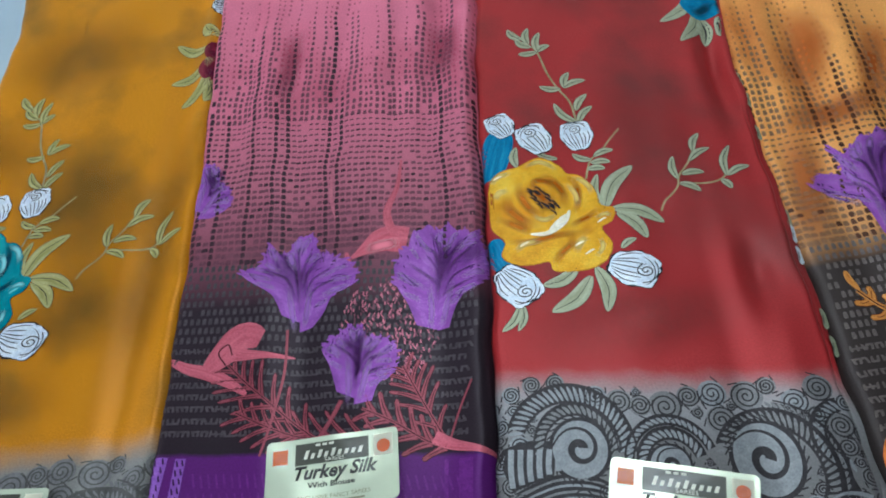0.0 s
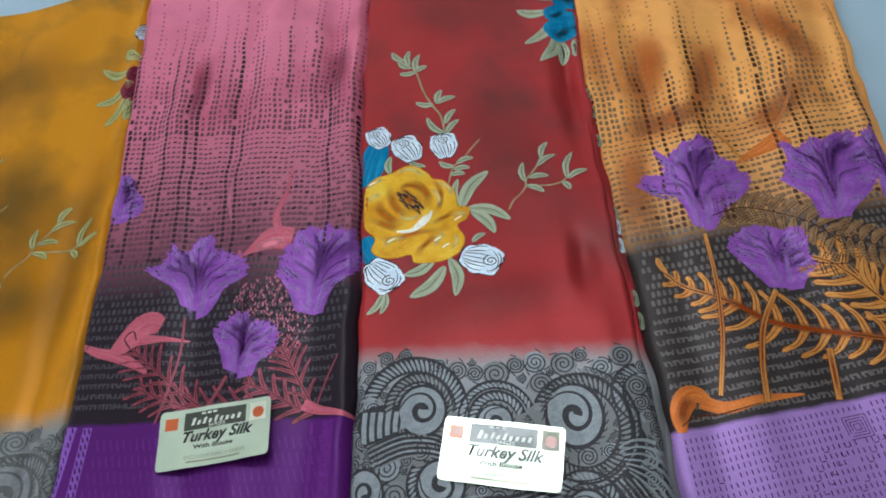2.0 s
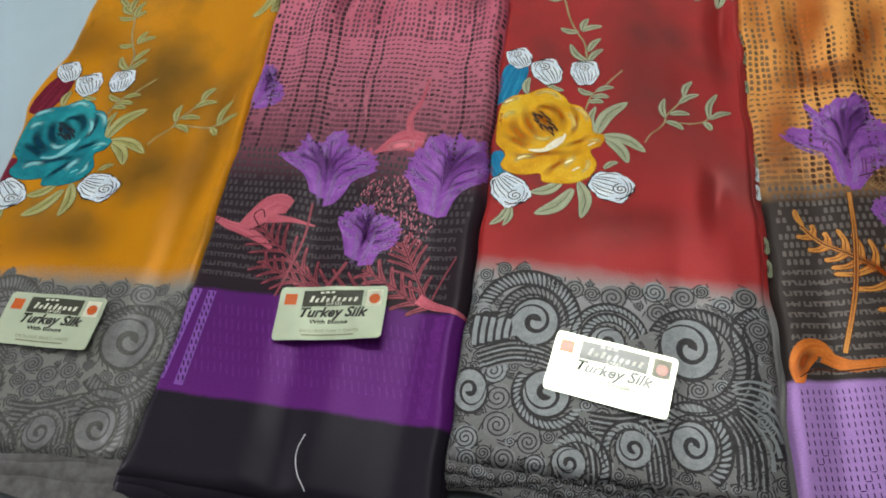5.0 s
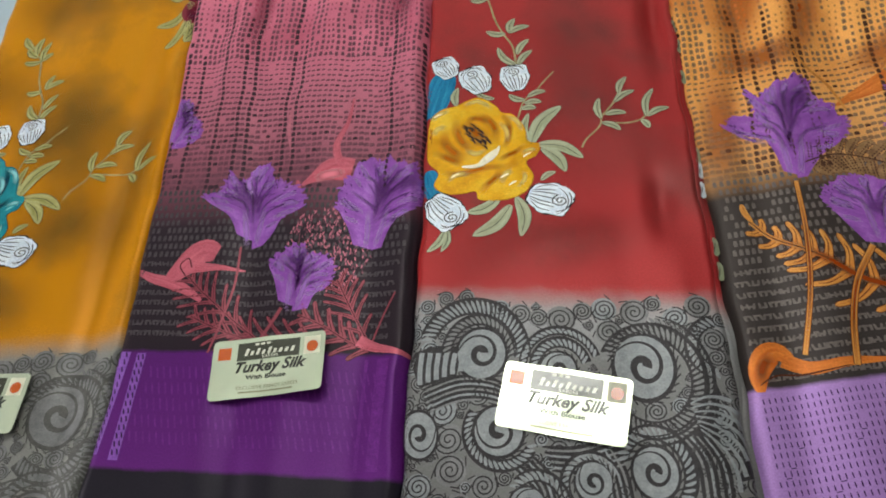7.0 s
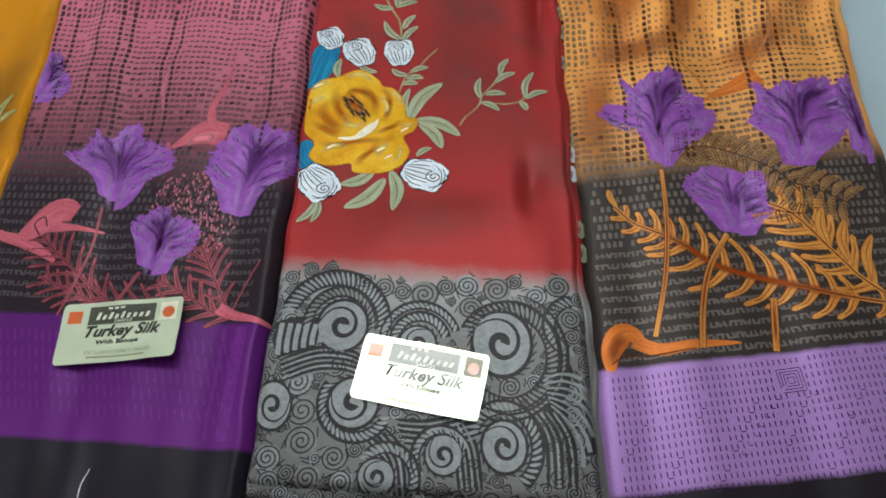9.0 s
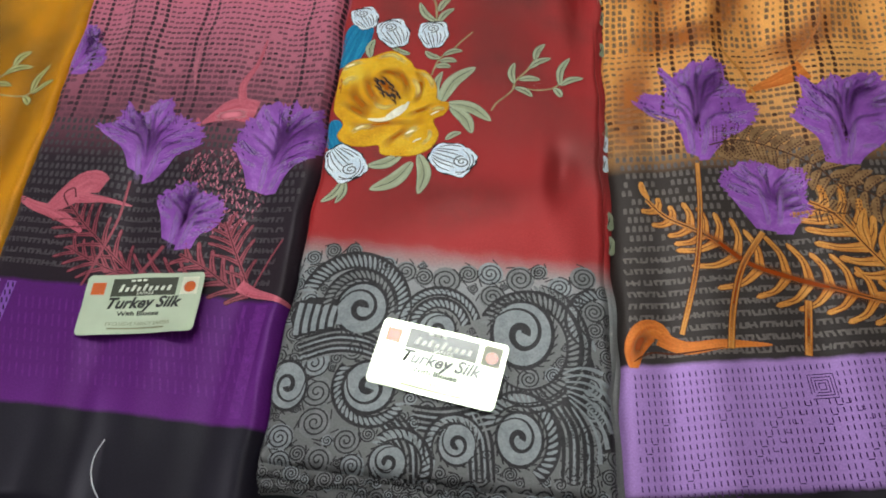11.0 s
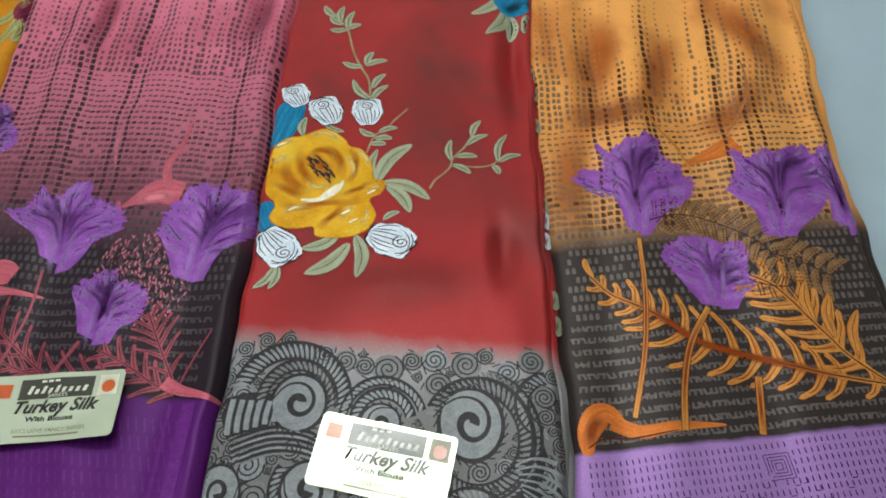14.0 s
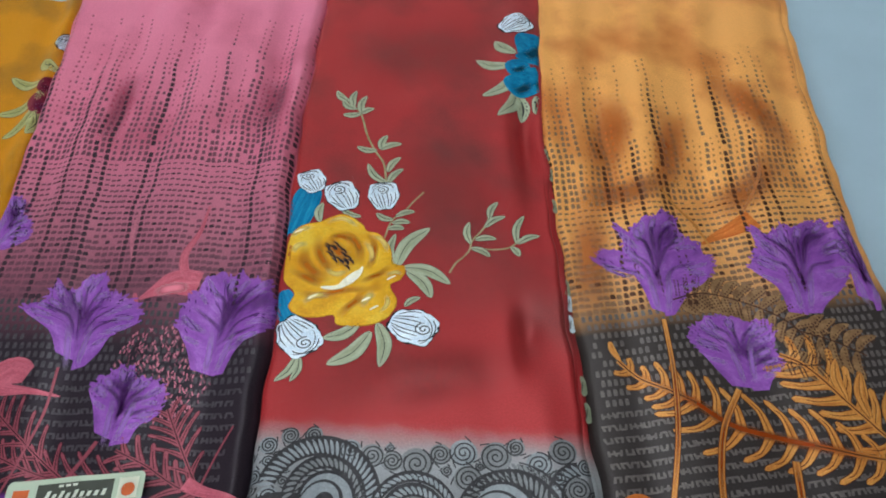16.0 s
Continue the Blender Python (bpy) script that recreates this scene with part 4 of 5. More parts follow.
# -------- tulips, ferns and woven dashes (on the pink and on the orange cloth)
def tulip(saree, parent, base, rim, seed=3, dark=0.5):
    """A frilled tulip: a fan from the base to the rim, with washes along its petals and fine ink lines; dark: where along the rim it is deepest."""
    p, rnd = Print(saree, None, seed), random.Random(seed)
    bx, by = base
    path = smooth_path(rim, 120)
    n = len(path) - 1
    edge = []
    for k, (x, y) in enumerate(path):
        top = min(1.0, 2.2 * math.sin(math.pi * k / n)) * math.hypot(x - bx, y - by) / 0.09
        q = 1 + top * (0.016 * math.sin(k * 0.9 + seed) + 0.020 * math.sin(k * 0.47) + rnd.uniform(-0.012, 0.012))
        edge.append((bx + (x - bx) * q, by + (y - by) * q))

    ax, ay = sum(x for x, y in path) / len(path) - bx, sum(y for x, y in path) / len(path) - by
    ax, ay = ax / math.hypot(ax, ay), ay / math.hypot(ax, ay)

    def at(u, f, bow=0.0):
        k = min(max(u, 0.0), 1.0) * n
        i = min(int(k), n - 1)
        x, y = (edge[i][j] + (edge[i + 1][j] - edge[i][j]) * (k - i) for j in (0, 1))
        rise = 0.66 * max(0.0, (x - bx) * ax + (y - by) * ay)
        sx, sy, o = bx + ax * rise, by + ay * rise, bow * math.sin(math.pi * f)
        return sx + (x - sx) * f - (y - sy) * o, sy + (y - sy) * f + (x - sx) * o
    p.grid([[at(k / n, i / 14) for k in range(n + 1)] for i in range(15)], TULIP_P, 3)
    flower = p.finish("printed_tulip", parent)
    p = Print(saree, None, seed + 100)
    for k in range(44):
        u = rnd.uniform(0.14, 0.86)
        p.ribbon([at(u, rnd.uniform(0.80, 0.92)), at(u + 0.004, 0.99), at(u + rnd.uniform(-0.01, 0.016), rnd.uniform(1.02, 1.12))], rnd.uniform(0.0012, 0.0026), TULIP_P, 3.5, True)
    p.wash([(bx + ax * 0.030, by + ay * 0.030), at(dark, 0.1), at(dark, 0.5), at(dark, 0.97)], 0.030, TULIP_D, 4)
    p.wash([at(dark + 0.12, 0.45), at(dark + 0.11, 0.7), at(dark + 0.10, 0.95)], 0.018, TULIP_D, 5)
    for k in range(8):
        u, b = 0.22 + 0.58 * (k + rnd.uniform(0.2, 0.8)) / 8, rnd.uniform(-0.10, 0.10)
        low = rnd.uniform(0.012, 0.050)
        p.wash([(bx + ax * low + rnd.uniform(-0.003, 0.003), by + ay * low), at(u, 0.25, b), at(u, 0.6, b), at(u, rnd.uniform(0.8, 0.94), b)], rnd.uniform(0.003, 0.006), TULIP_D, 6)
    for k in range(10):
        u, b = 0.18 + 0.66 * (k + rnd.uniform(0.1, 0.9)) / 10, rnd.uniform(-0.12, 0.12)
        p.wash([at(u, rnd.uniform(0.25, 0.6), b), at(u + 0.01, 0.76, b), at(u + 0.02, 0.95, b)], rnd.uniform(0.005, 0.010), TULIP_L, 7)
    for side in (-1, 1):
        p.wash([(bx + side * 0.004, by + 0.006), (bx + ax * 0.024 + side * 0.006, by + ay * 0.024), (bx + ax * 0.052 + side * 0.010, by + ay * 0.052)], 0.007, TULIP_L, 7)
    for u in (0.12, 0.20, 0.80, 0.88):
        p.wash([at(u, 0.45), at(u, 0.70), at(u, 0.97)], 0.006, TULIP_L, 7)
    for k in range(16):
        u, b, f0 = rnd.uniform(0.16, 0.86), rnd.uniform(-0.12, 0.12), rnd.uniform(0.25, 0.66)
        f1 = min(0.95, f0 + rnd.uniform(0.12, 0.28))
        p.ribbon([at(u, f0, b), at(u + 0.004, (f0 + f1) / 2, b), at(u + 0.012, f1, b)], 0.0007, TULIP_INK, 9, True)
    for k in range(34):
        u, f = rnd.choice((rnd.uniform(0.14, 0.4), rnd.uniform(0.55, 0.88))), rnd.uniform(0.58, 0.95)
        p.ribbon([at(u, f), at(u + 0.006, f + 0.04)], 0.0008, TULIP_INK, 9, steps=3)
    p.finish("brush_pattern", flower, "plum and lilac brush strokes with ink lines", "stuff")


def fern(p, spine, leaves, length, width, paint_, ink, stem_width, side_fall=0.3, curve=0.25, layer=3, grow=0.6, spread=1.05):
    pts = smooth_path(spine, leaves + 2)
    n = len(pts)
    for i in range(1, n - 1):
        t = i / (n - 1)
        (ax, ay), (bx, by) = pts[i - 1], pts[i + 1]
        a = math.atan2(by - ay, bx - ax)
        for side in (1, -1):
            ln = length * (grow + (1 - grow) * math.sin(math.pi * min(1, t * 1.1))) * (0.85 + 0.3 * p.rnd.random())
            b = a + side * (spread - side_fall * t)
            x, y = pts[i]
            tip = (x + ln * math.cos(b), y + ln * math.sin(b))
            mid = ((x + tip[0]) / 2 + side * curve * (tip[1] - y), (y + tip[1]) / 2 - side * curve * (tip[0] - x))

            def finger(t):
                return width * (1.30 - 0.62 * min(1, 1.6 * t) ** 0.8) * math.sqrt(max(0.03, 1 - max(0, (t - 0.86) / 0.14) ** 2))
            p.ribbon([(x, y), mid, tip], lambda t: finger(t) + 0.0014, ink, layer - 1, across=2, steps=10)
            p.ribbon([(x, y), mid, tip], finger, paint_, layer, across=3, steps=10)
            p.ribbon([(x, y), mid, ((tip[0] + mid[0]) / 2, (tip[1] + mid[1]) / 2)], 0.0007, ink, layer + 1, True, steps=7)
    p.ribbon(spine, stem_width, paint_, layer + 2, steps=24)
    p.ribbon(spine, stem_width * 0.3, ink, layer + 3, steps=24)


def woven_dashes(saree, parent, seed, v_low, v_dark, v_band, v_dots, dot, dark, tick, ash, columns=48, ash_from=0.0, ash_to=1.0):
    """Small printed dashes: dots that grow into banded rows, then ash dashes on the dark ground."""
    p = Print(saree, None, seed)
    rnd = p.rnd
    starts = [v_band + (v_dots - v_band) * (0.34 + 0.66 * rnd.random() ** 1.8) for _ in range(columns)]
    strong = {c for c in range(columns) if rnd.random() < 0.14}

    def spot(s, v):
        y = v
        s = min(1.0, max(0.0, s + 0.0045 * math.sin(19 * v + 9 * s) + 0.002 * math.sin(60 * v + 31 * s)))
        for _ in range(3):
            l, r = float(saree.left(y)), float(saree.right(y))
            x = l + s * (r - l)
            y = v - saree.skew * (x - saree.mid)
        return x, y
    rows = int((v_dots - v_band) / 0.0082)
    for c in range(columns):
        s = (c + 0.5) / columns + rnd.uniform(-0.003, 0.003)
        for k in range(rows):
            v = v_band + 0.0082 * k + 0.001 * (c % 2)
            q = (starts[c] - v) / (v_dots - v_band) * 2.2
            big = c in strong
            if q <= 0.02 and not (big and rnd.random() < 0.7 and v < v_dots - 0.02):
                continue
            q = min(1, max(0.12, q))
            if rnd.random() < 0.06:
                continue
            x, y = spot(s, v)
            p.dash(x, y, 0.0006 + 0.0010 * q + (0.0003 if big else 0), 0.0011 + 0.0017 * q + (0.0004 if big else 0), dark if big and q > 0.55 else (dot if q > 0.45 else tick), 2, 0.1)
    k = 0
    v = v_dark + 0.006
    while v < v_band:
        f = (v_band - v) / (v_band - v_dark)
        hgt = 0.0010 + 0.0015 * f
        for c in range(columns):
            if rnd.random() < 0.94:
                x, y = spot((c + 0.5) / columns + rnd.uniform(-0.002, 0.002), v + rnd.uniform(-0.0005, 0.0005))
                p.dash(x, y, 0.0017 + 0.0008 * f * rnd.random() + 0.0003 * f, hgt * rnd.uniform(0.85, 1.1), dark if rnd.random() < 0.10 else dot, 1)
        for c in strong:
            x, y = spot((c + 0.5) / columns, v)
            p.dash(x, y, 0.0016, 0.0026, dark, 3)
        v += 0.0070
        k += 1
    v = v_dark
    row = 0
    while v > v_low + 0.006:
        depth = (v_dark - v) / (v_dark - v_low)
        if depth < 0.45:
            for c in range(columns):
                if rnd.random() < 0.93 and ash_from < c / columns < ash_to:
                    x, y = spot((c + 0.5 + 0.5 * (row % 2)) / (columns + 0.5), v)
                    p.dash(x, y, 0.0015, 0.0028, ash, 1, 0.08)
            v -= 0.0086
        else:
            c = 0.2 + ash_from * columns
            while c < columns * ash_to - 1:
                run = rnd.choice((1, 1, 2))
                bar = v - rnd.choice((0.0, 0.0, 0.0018, 0.0034))
                a, b = spot(c / columns, bar), spot(min(1, (c + run * 0.8) / columns), bar)
                p.ribbon([a, b], 0.0017, ash, 1, steps=3)
                for j in range(run + 1):
                    x, y = spot(min(1, (c + j * 0.8) / columns), v - 0.0016)
                    p.dash(x, y, 0.0010, 0.0024, ash, 1, 0.25 * rnd.choice((-1, 0, 1)))
                c += run * 0.8 + rnd.uniform(0.35, 0.8)
            v -= 0.0100
        row += 1
    p.finish("dash_pattern", parent, "rows of small woven-look printed dashes", "stuff")


def speckled_leaf(p, spine, leaves, length, layer=2):
    """A tan leaf drawn as narrow lobes with rows of dots."""
    pts = smooth_path(spine, leaves + 2)
    for i in range(1, len(pts) - 1):
        (ax, ay), (bx, by) = pts[i - 1], pts[i + 1]
        a = math.atan2(by - ay, bx - ax)
        for side in (1, -1):
            b = a + side * 1.15
            x, y = pts[i]
            tip = (x + length * math.cos(b), y + length * math.sin(b))
            p.leaf((x, y), tip, 0.0075, TAN_P, None, BROWN_DASH, layer, side * 0.15, 8)
            for j in range(6):
                f = 0.15 + 0.13 * j
                for o in (-0.0014, 0.0014):
                    qx, qy = x + length * f * math.cos(b) - math.sin(b) * o, y + length * f * math.sin(b) + math.cos(b) * o
                    p.blob(qx, qy, 0.0008, 0.0010, BROWN_DASH, layer + 2, rings=1, around=6)
    p.ribbon(spine, 0.0014, BROWN_DASH, layer + 3, steps=14)


# -------- the red and the yellow saree
flower_print(RED, red_saree, None, (YEL_ROSE, YEL_DEEP, AMBER_WASH, LEMON_WASH, CREAM_P), BLUE_P, LEAF_P, BLUE_P, 11)
paisley_print(RED, red_saree, None, 41)


def to_yellow(x, y):
    return -0.487 + 1.07 * (x - 0.022), 0.311 + (y - 0.271) + 0.045 * (x - 0.022)


def border_to_yellow(x, y):
    x, y = to_yellow(x, y)
    return x + 0.025, y - 0.011


flower_print(YELLOW, yellow_saree, to_yellow, (TEAL_P, TEAL_DEEP, TEAL_WASH, AQUA_WASH, TEAL_LIGHT), WINE_P, LEAF_Y, WINE_P, 71)
paisley_print(YELLOW, yellow_saree, border_to_yellow, 91, -0.11, 0.24, True)

# -------- clouds of a second dye on the cloths; some put fold shade into the colour
def dye_or_shade_clouds(saree, parent, material, strokes, label):
    for k, (pts, w) in enumerate(strokes):
        p = Print(saree, None, 400 + k)
        p.wash(pts, w, material, 0)
        p.finish("dye_or_shade_cloud", parent, label)


dye_or_shade_clouds(RED, red_saree, SMUDGE, (([(-0.040, 0.150), (0.040, 0.142), (0.120, 0.150)], 0.085), ([(0.050, 0.130), (0.100, 0.142), (0.160, 0.138)], 0.060), ([(0.070, 0.400), (0.120, 0.330), (0.140, 0.250)], 0.120),
           ([(0.080, 0.236), (0.140, 0.226), (0.200, 0.240)], 0.100), ([(0.030, 0.570), (0.120, 0.545), (0.220, 0.570)], 0.130)), "dusty grey-brown cloud in the red dye")
# brown dye clouds; the last stroke paints the shade of the right-hand fold valley
dye_or_shade_clouds(YELLOW, yellow_saree, OCHRE_SMUDGE_SHADE, (([(-0.470, 0.440), (-0.390, 0.360), (-0.330, 0.280)], 0.150), ([(-0.460, 0.270), (-0.390, 0.245), (-0.310, 0.270)], 0.110), ([(-0.540, 0.185), (-0.460, 0.170), (-0.380, 0.180)], 0.070),
           ([(-0.550, 0.480), (-0.500, 0.450), (-0.450, 0.480)], 0.090), ([(-0.500, 0.620), (-0.420, 0.580), (-0.340, 0.620)], 0.140), ([(-0.292, 0.460), (-0.318, 0.300), (-0.356, 0.130)], 0.050)), "brown cloud of dye and painted fold shade on mustard silk")
dye_or_shade_clouds(ORANGE, orange_saree, ORANGE_WASH, (([(0.312, 0.460), (0.304, 0.396), (0.270, 0.330)], 0.052), ([(0.240, 0.318), (0.300, 0.312), (0.350, 0.330)], 0.040), ([(0.360, 0.280), (0.410, 0.300), (0.460, 0.350)], 0.046),
           ([(0.430, 0.470), (0.456, 0.400), (0.476, 0.330)], 0.050), ([(0.256, 0.310), (0.240, 0.240), (0.222, 0.170)], 0.046), ([(0.380, 0.420), (0.350, 0.360), (0.335, 0.310)], 0.040)), "burnt orange cloud on the orange silk")
# rose washes put the pink silk's dent and satin shade into the colour
dye_or_shade_clouds(PINK, pink_saree, wash_paint("rose_dent_shade_wash", rgb(160, 52, 82), 0.6), (([(-0.026, 0.540), (-0.032, 0.490), (-0.040, 0.440)], 0.046), ([(-0.180, 0.560), (-0.190, 0.500), (-0.205, 0.440)], 0.030)), "deeper rose cloud of painted dent and satin shade")

# -------- the orange saree
woven_dashes(ORANGE, orange_saree, 5, -0.012, 0.175, 0.30, 0.52, TAUPE_DASH, BROWN_DASH, ORANGE_TICK, STONE_DASH, ash_from=0.04)
for k, (base, dark, rim) in enumerate((
        ((0.284, 0.167), 0.55, ((0.276, 0.180), (0.274, 0.207), (0.267, 0.223), (0.247, 0.233), (0.248, 0.244), (0.272, 0.251), (0.271, 0.272), (0.284, 0.267), (0.299, 0.277), (0.315, 0.282), (0.328, 0.274), (0.327, 0.254), (0.341, 0.240), (0.342, 0.217), (0.331, 0.202), (0.312, 0.191), (0.293, 0.171))),
        ((0.401, 0.152), 0.62, ((0.387, 0.160), (0.388, 0.185), (0.375, 0.208), (0.380, 0.220), (0.388, 0.229), (0.391, 0.252), (0.404, 0.244), (0.421, 0.250), (0.447, 0.252), (0.465, 0.246), (0.467, 0.229), (0.464, 0.204), (0.446, 0.180), (0.423, 0.164), (0.414, 0.155))),
        ((0.331, 0.095), 0.70, ((0.316, 0.102), (0.308, 0.121), (0.301, 0.139), (0.300, 0.153), (0.313, 0.164), (0.328, 0.167), (0.346, 0.161), (0.364, 0.155), (0.367, 0.142), (0.361, 0.131), (0.364, 0.114), (0.351, 0.104), (0.344, 0.095))),
        ((0.461, 0.150), 0.30, ((0.453, 0.169), (0.459, 0.199), (0.460, 0.224), (0.470, 0.247), (0.480, 0.246), (0.482, 0.222), (0.482, 0.196), (0.476, 0.172), (0.466, 0.152))))):
    tulip(ORANGE, orange_saree, base, rim, 4 + k, dark)
p = Print(ORANGE, None, 25)
for pts, w in (([(0.282, 0.168), (0.274, 0.119), (0.260, 0.067), (0.239, 0.015)], 0.0034), ([(0.320, 0.098), (0.297, 0.069), (0.282, 0.036), (0.272, 0.001)], 0.0044), ([(0.339, 0.036), (0.327, -0.008)], 0.0050)):
    p.ribbon(pts, w + 0.0012, RUST_INK, 8, steps=16)
    p.ribbon(pts, w, ORANGE_FERN, 9, steps=16)
    p.wash(pts, w * 0.9, RUST_WASH, 10)
SPINE = [(0.450, 0.014), (0.407, 0.026), (0.383, 0.034), (0.358, 0.045), (0.335, 0.055), (0.304, 0.069), (0.282, 0.091), (0.267, 0.103), (0.247, 0.118), (0.234, 0.136)]
fern(p, SPINE, 14, 0.037, 0.0062, ORANGE_FERN, RUST_INK, 0.0040, 0.12, -0.12, grow=0.34, spread=0.98)
p.wash(SPINE, 0.012, RUST_WASH, 7)
p.ribbon([(0.2325, 0.154), (0.2325, 0.146), (0.236, 0.136)], 0.0055, ORANGE_FERN, 5, True, 2, 8)
p.finish("printed_fern", orange_saree, "amber printed fern fronds with rust outlines")
p = Print(ORANGE, None, 26)
fern(p, [(0.436, 0.018), (0.413, 0.044), (0.404, 0.060), (0.395, 0.077), (0.386, 0.096), (0.376, 0.112), (0.363, 0.123)], 7, 0.036, 0.0078, ORANGE_FERN, RUST_INK, 0.0040, 0.1, -0.08, spread=0.95)
for b, t in (((0.397, 0.076), (0.404, 0.112)), ((0.408, 0.060), (0.418, 0.098)), ((0.420, 0.044), (0.436, 0.082))):
    p.leaf(b, t, 0.0085, ORANGE_FERN, RUST_INK, RUST_INK, 5, 0.1)
p.finish("printed_fern", orange_saree, "amber printed fern fronds with rust outlines")
p = Print(ORANGE, None, 27)
speckled_leaf(p, [(0.296, 0.186), (0.322, 0.190), (0.350, 0.180), (0.378, 0.156), (0.392, 0.130)], 13, 0.022)
speckled_leaf(p, [(0.388, 0.140), (0.410, 0.128), (0.432, 0.112)], 5, 0.026)
speckled_leaf(p, [(0.362, 0.118), (0.378, 0.110), (0.392, 0.108)], 4, 0.014)
p.finish("printed_speckled_leaf", orange_saree, "tan printed leaf with dotted lobes")
p = Print(ORANGE, None, 28)
p.ribbon([(0.343, 0.243), (0.358, 0.250), (0.376, 0.255), (0.398, 0.262)], lambda t: 0.002 + 0.020 * t, ORANGE_P, 2, False, 5, 12)
p.ribbon([(0.326, 0.312), (0.334, 0.290), (0.344, 0.268), (0.350, 0.236)], 0.0036, ORANGE_FERN, 3, True, 1, 12)
p.ribbon([(0.392, 0.272), (0.412, 0.296), (0.430, 0.326), (0.436, 0.362)], 0.0030, ORANGE_TICK, 2, True, 1, 12)
p.finish("printed_orange_petal", orange_saree)
p = Print(ORANGE, None, 29)
p.ribbon([(0.199, -0.009), (0.202, 0.006), (0.211, 0.018), (0.221, 0.020), (0.229, 0.011)], lambda t: 0.006 + 0.013 * math.sin(math.pi * t), ORANGE_P, 3, False, 4, 14)
p.ribbon([(0.222, 0.014), (0.240, 0.004), (0.265, 0.005), (0.285, 0.004), (0.303, 0.002)], lambda t: 0.012 * (1 - t) ** 0.8 + 0.001, ORANGE_P, 3, False, 3, 14)
p.ribbon([(0.200, -0.004), (0.214, 0.002), (0.236, 0.000), (0.268, 0.002)], 0.0016, RUST_INK, 4, True)
p.wash([(0.201, -0.006), (0.206, 0.010), (0.218, 0.020)], 0.012, RUST_WASH, 5)
p.finish("printed_orange_root", orange_saree)
p = Print(ORANGE, None, 30)
for c in range(58):
    for k in range(14):
        x, y = 0.1985 + 0.0044 * c, -0.0165 - 0.0066 * k
        ring = max(abs(x - 0.3305), abs(y + 0.0315))
        if p.rnd.random() < 0.95 and ring > 0.0105:
            p.dash(x - 0.0007 * k, y, 0.00042, 0.0020, PURPLE_INK, 1)
        if ring > 0.011 and (c + k) % 9 == 0 and k > 3 and p.rnd.random() < 0.7:
            p.ribbon([(x - 0.0007 * k, y - 0.003), (x + 0.0040 - 0.0007 * k, y - 0.003)], 0.0007, PURPLE_INK, 1, steps=3)
for k in range(4):
    q = 0.0024 + 0.0022 * k
    x, y = 0.3305, -0.0315
    for a, b in (((-q, -q), (q, -q)), ((q, -q), (q, q)), ((q, q), (-q, q)), ((-q, q), (-q, -q * 0.6))):
        p.ribbon([(x + a[0], y + a[1]), (x + b[0], y + b[1])], 0.0006, PURPLE_INK, 1, steps=3)
for k in range(7):
    for side in (-1, 1):
        x, y = 0.3305 + side * (0.012 + 0.0062 * k), -0.045 - 0.0062 * k
        p.ribbon([(x, y), (x + side * 0.0035, y), (x + side * 0.0035, y + 0.003)], 0.0006, PURPLE_INK, 1, steps=5)
p.finish("border_dash_pattern", orange_saree, "fine purple dashes on the lilac border", "stuff")

# -------- the pink saree
woven_dashes(PINK, pink_saree, 6, 0.082, 0.245, 0.42, 0.68, PINK_DASH, PINK_DARK, PINK_TICK, ASH_DASH, ash_to=0.94)
for k, (base, dark, rim) in enumerate((
        ((-0.195, 0.184), 0.30, ((-0.208, 0.206), (-0.216, 0.227), (-0.236, 0.246), (-0.241, 0.256), (-0.225, 0.257), (-0.218, 0.275), (-0.205, 0.266), (-0.192, 0.280), (-0.178, 0.284), (-0.176, 0.267), (-0.161, 0.256), (-0.146, 0.238), (-0.147, 0.225), (-0.165, 0.217), (-0.174, 0.202), (-0.184, 0.191))),
        ((-0.087, 0.162), 0.52, ((-0.101, 0.175), (-0.105, 0.194), (-0.112, 0.213), (-0.113, 0.229), (-0.103, 0.247), (-0.090, 0.264), (-0.070, 0.268), (-0.054, 0.257), (-0.041, 0.251), (-0.035, 0.232), (-0.036, 0.213), (-0.046, 0.201), (-0.058, 0.196), (-0.068, 0.185), (-0.076, 0.168))),
        ((-0.157, 0.110), 0.35, ((-0.168, 0.130), (-0.172, 0.152), (-0.177, 0.169), (-0.168, 0.176), (-0.157, 0.183), (-0.145, 0.182), (-0.141, 0.172), (-0.124, 0.167), (-0.119, 0.154), (-0.125, 0.138), (-0.136, 0.130), (-0.142, 0.117))),
        ((-0.284, 0.318), 0.35, ((-0.292, 0.342), (-0.287, 0.370), (-0.277, 0.386), (-0.265, 0.382), (-0.262, 0.363), (-0.253, 0.350), (-0.253, 0.331), (-0.270, 0.321))))):
    tulip(PINK, pink_saree, base, rim, 8 + k, dark)
p = Print(PINK, None, 55)
p.ribbon([(-0.147, 0.249), (-0.132, 0.256), (-0.116, 0.262), (-0.098, 0.258)], lambda t: 0.003 + 0.024 * math.sin(math.pi * min(1, t * 0.62)) ** 1.5, PINK_P, 2, False, 5, 12)
p.wash([(-0.136, 0.252), (-0.120, 0.256), (-0.104, 0.256)], 0.014, PINK_WASH, 4)
p.ribbon([(-0.110, 0.268), (-0.112, 0.291), (-0.100, 0.318), (-0.093, 0.348)], lambda t: 0.007 * (1 - t) + 0.002, PINK_P, 2, False, 2, 12)
p.ribbon([(-0.156, 0.352), (-0.160, 0.320), (-0.156, 0.290)], 0.004, PALE_TICK, 2, True, 1, 12)
p.ribbon([(-0.151, 0.256), (-0.150, 0.246), (-0.148, 0.235)], 0.005, PINK_P, 2, True, 1, 8)
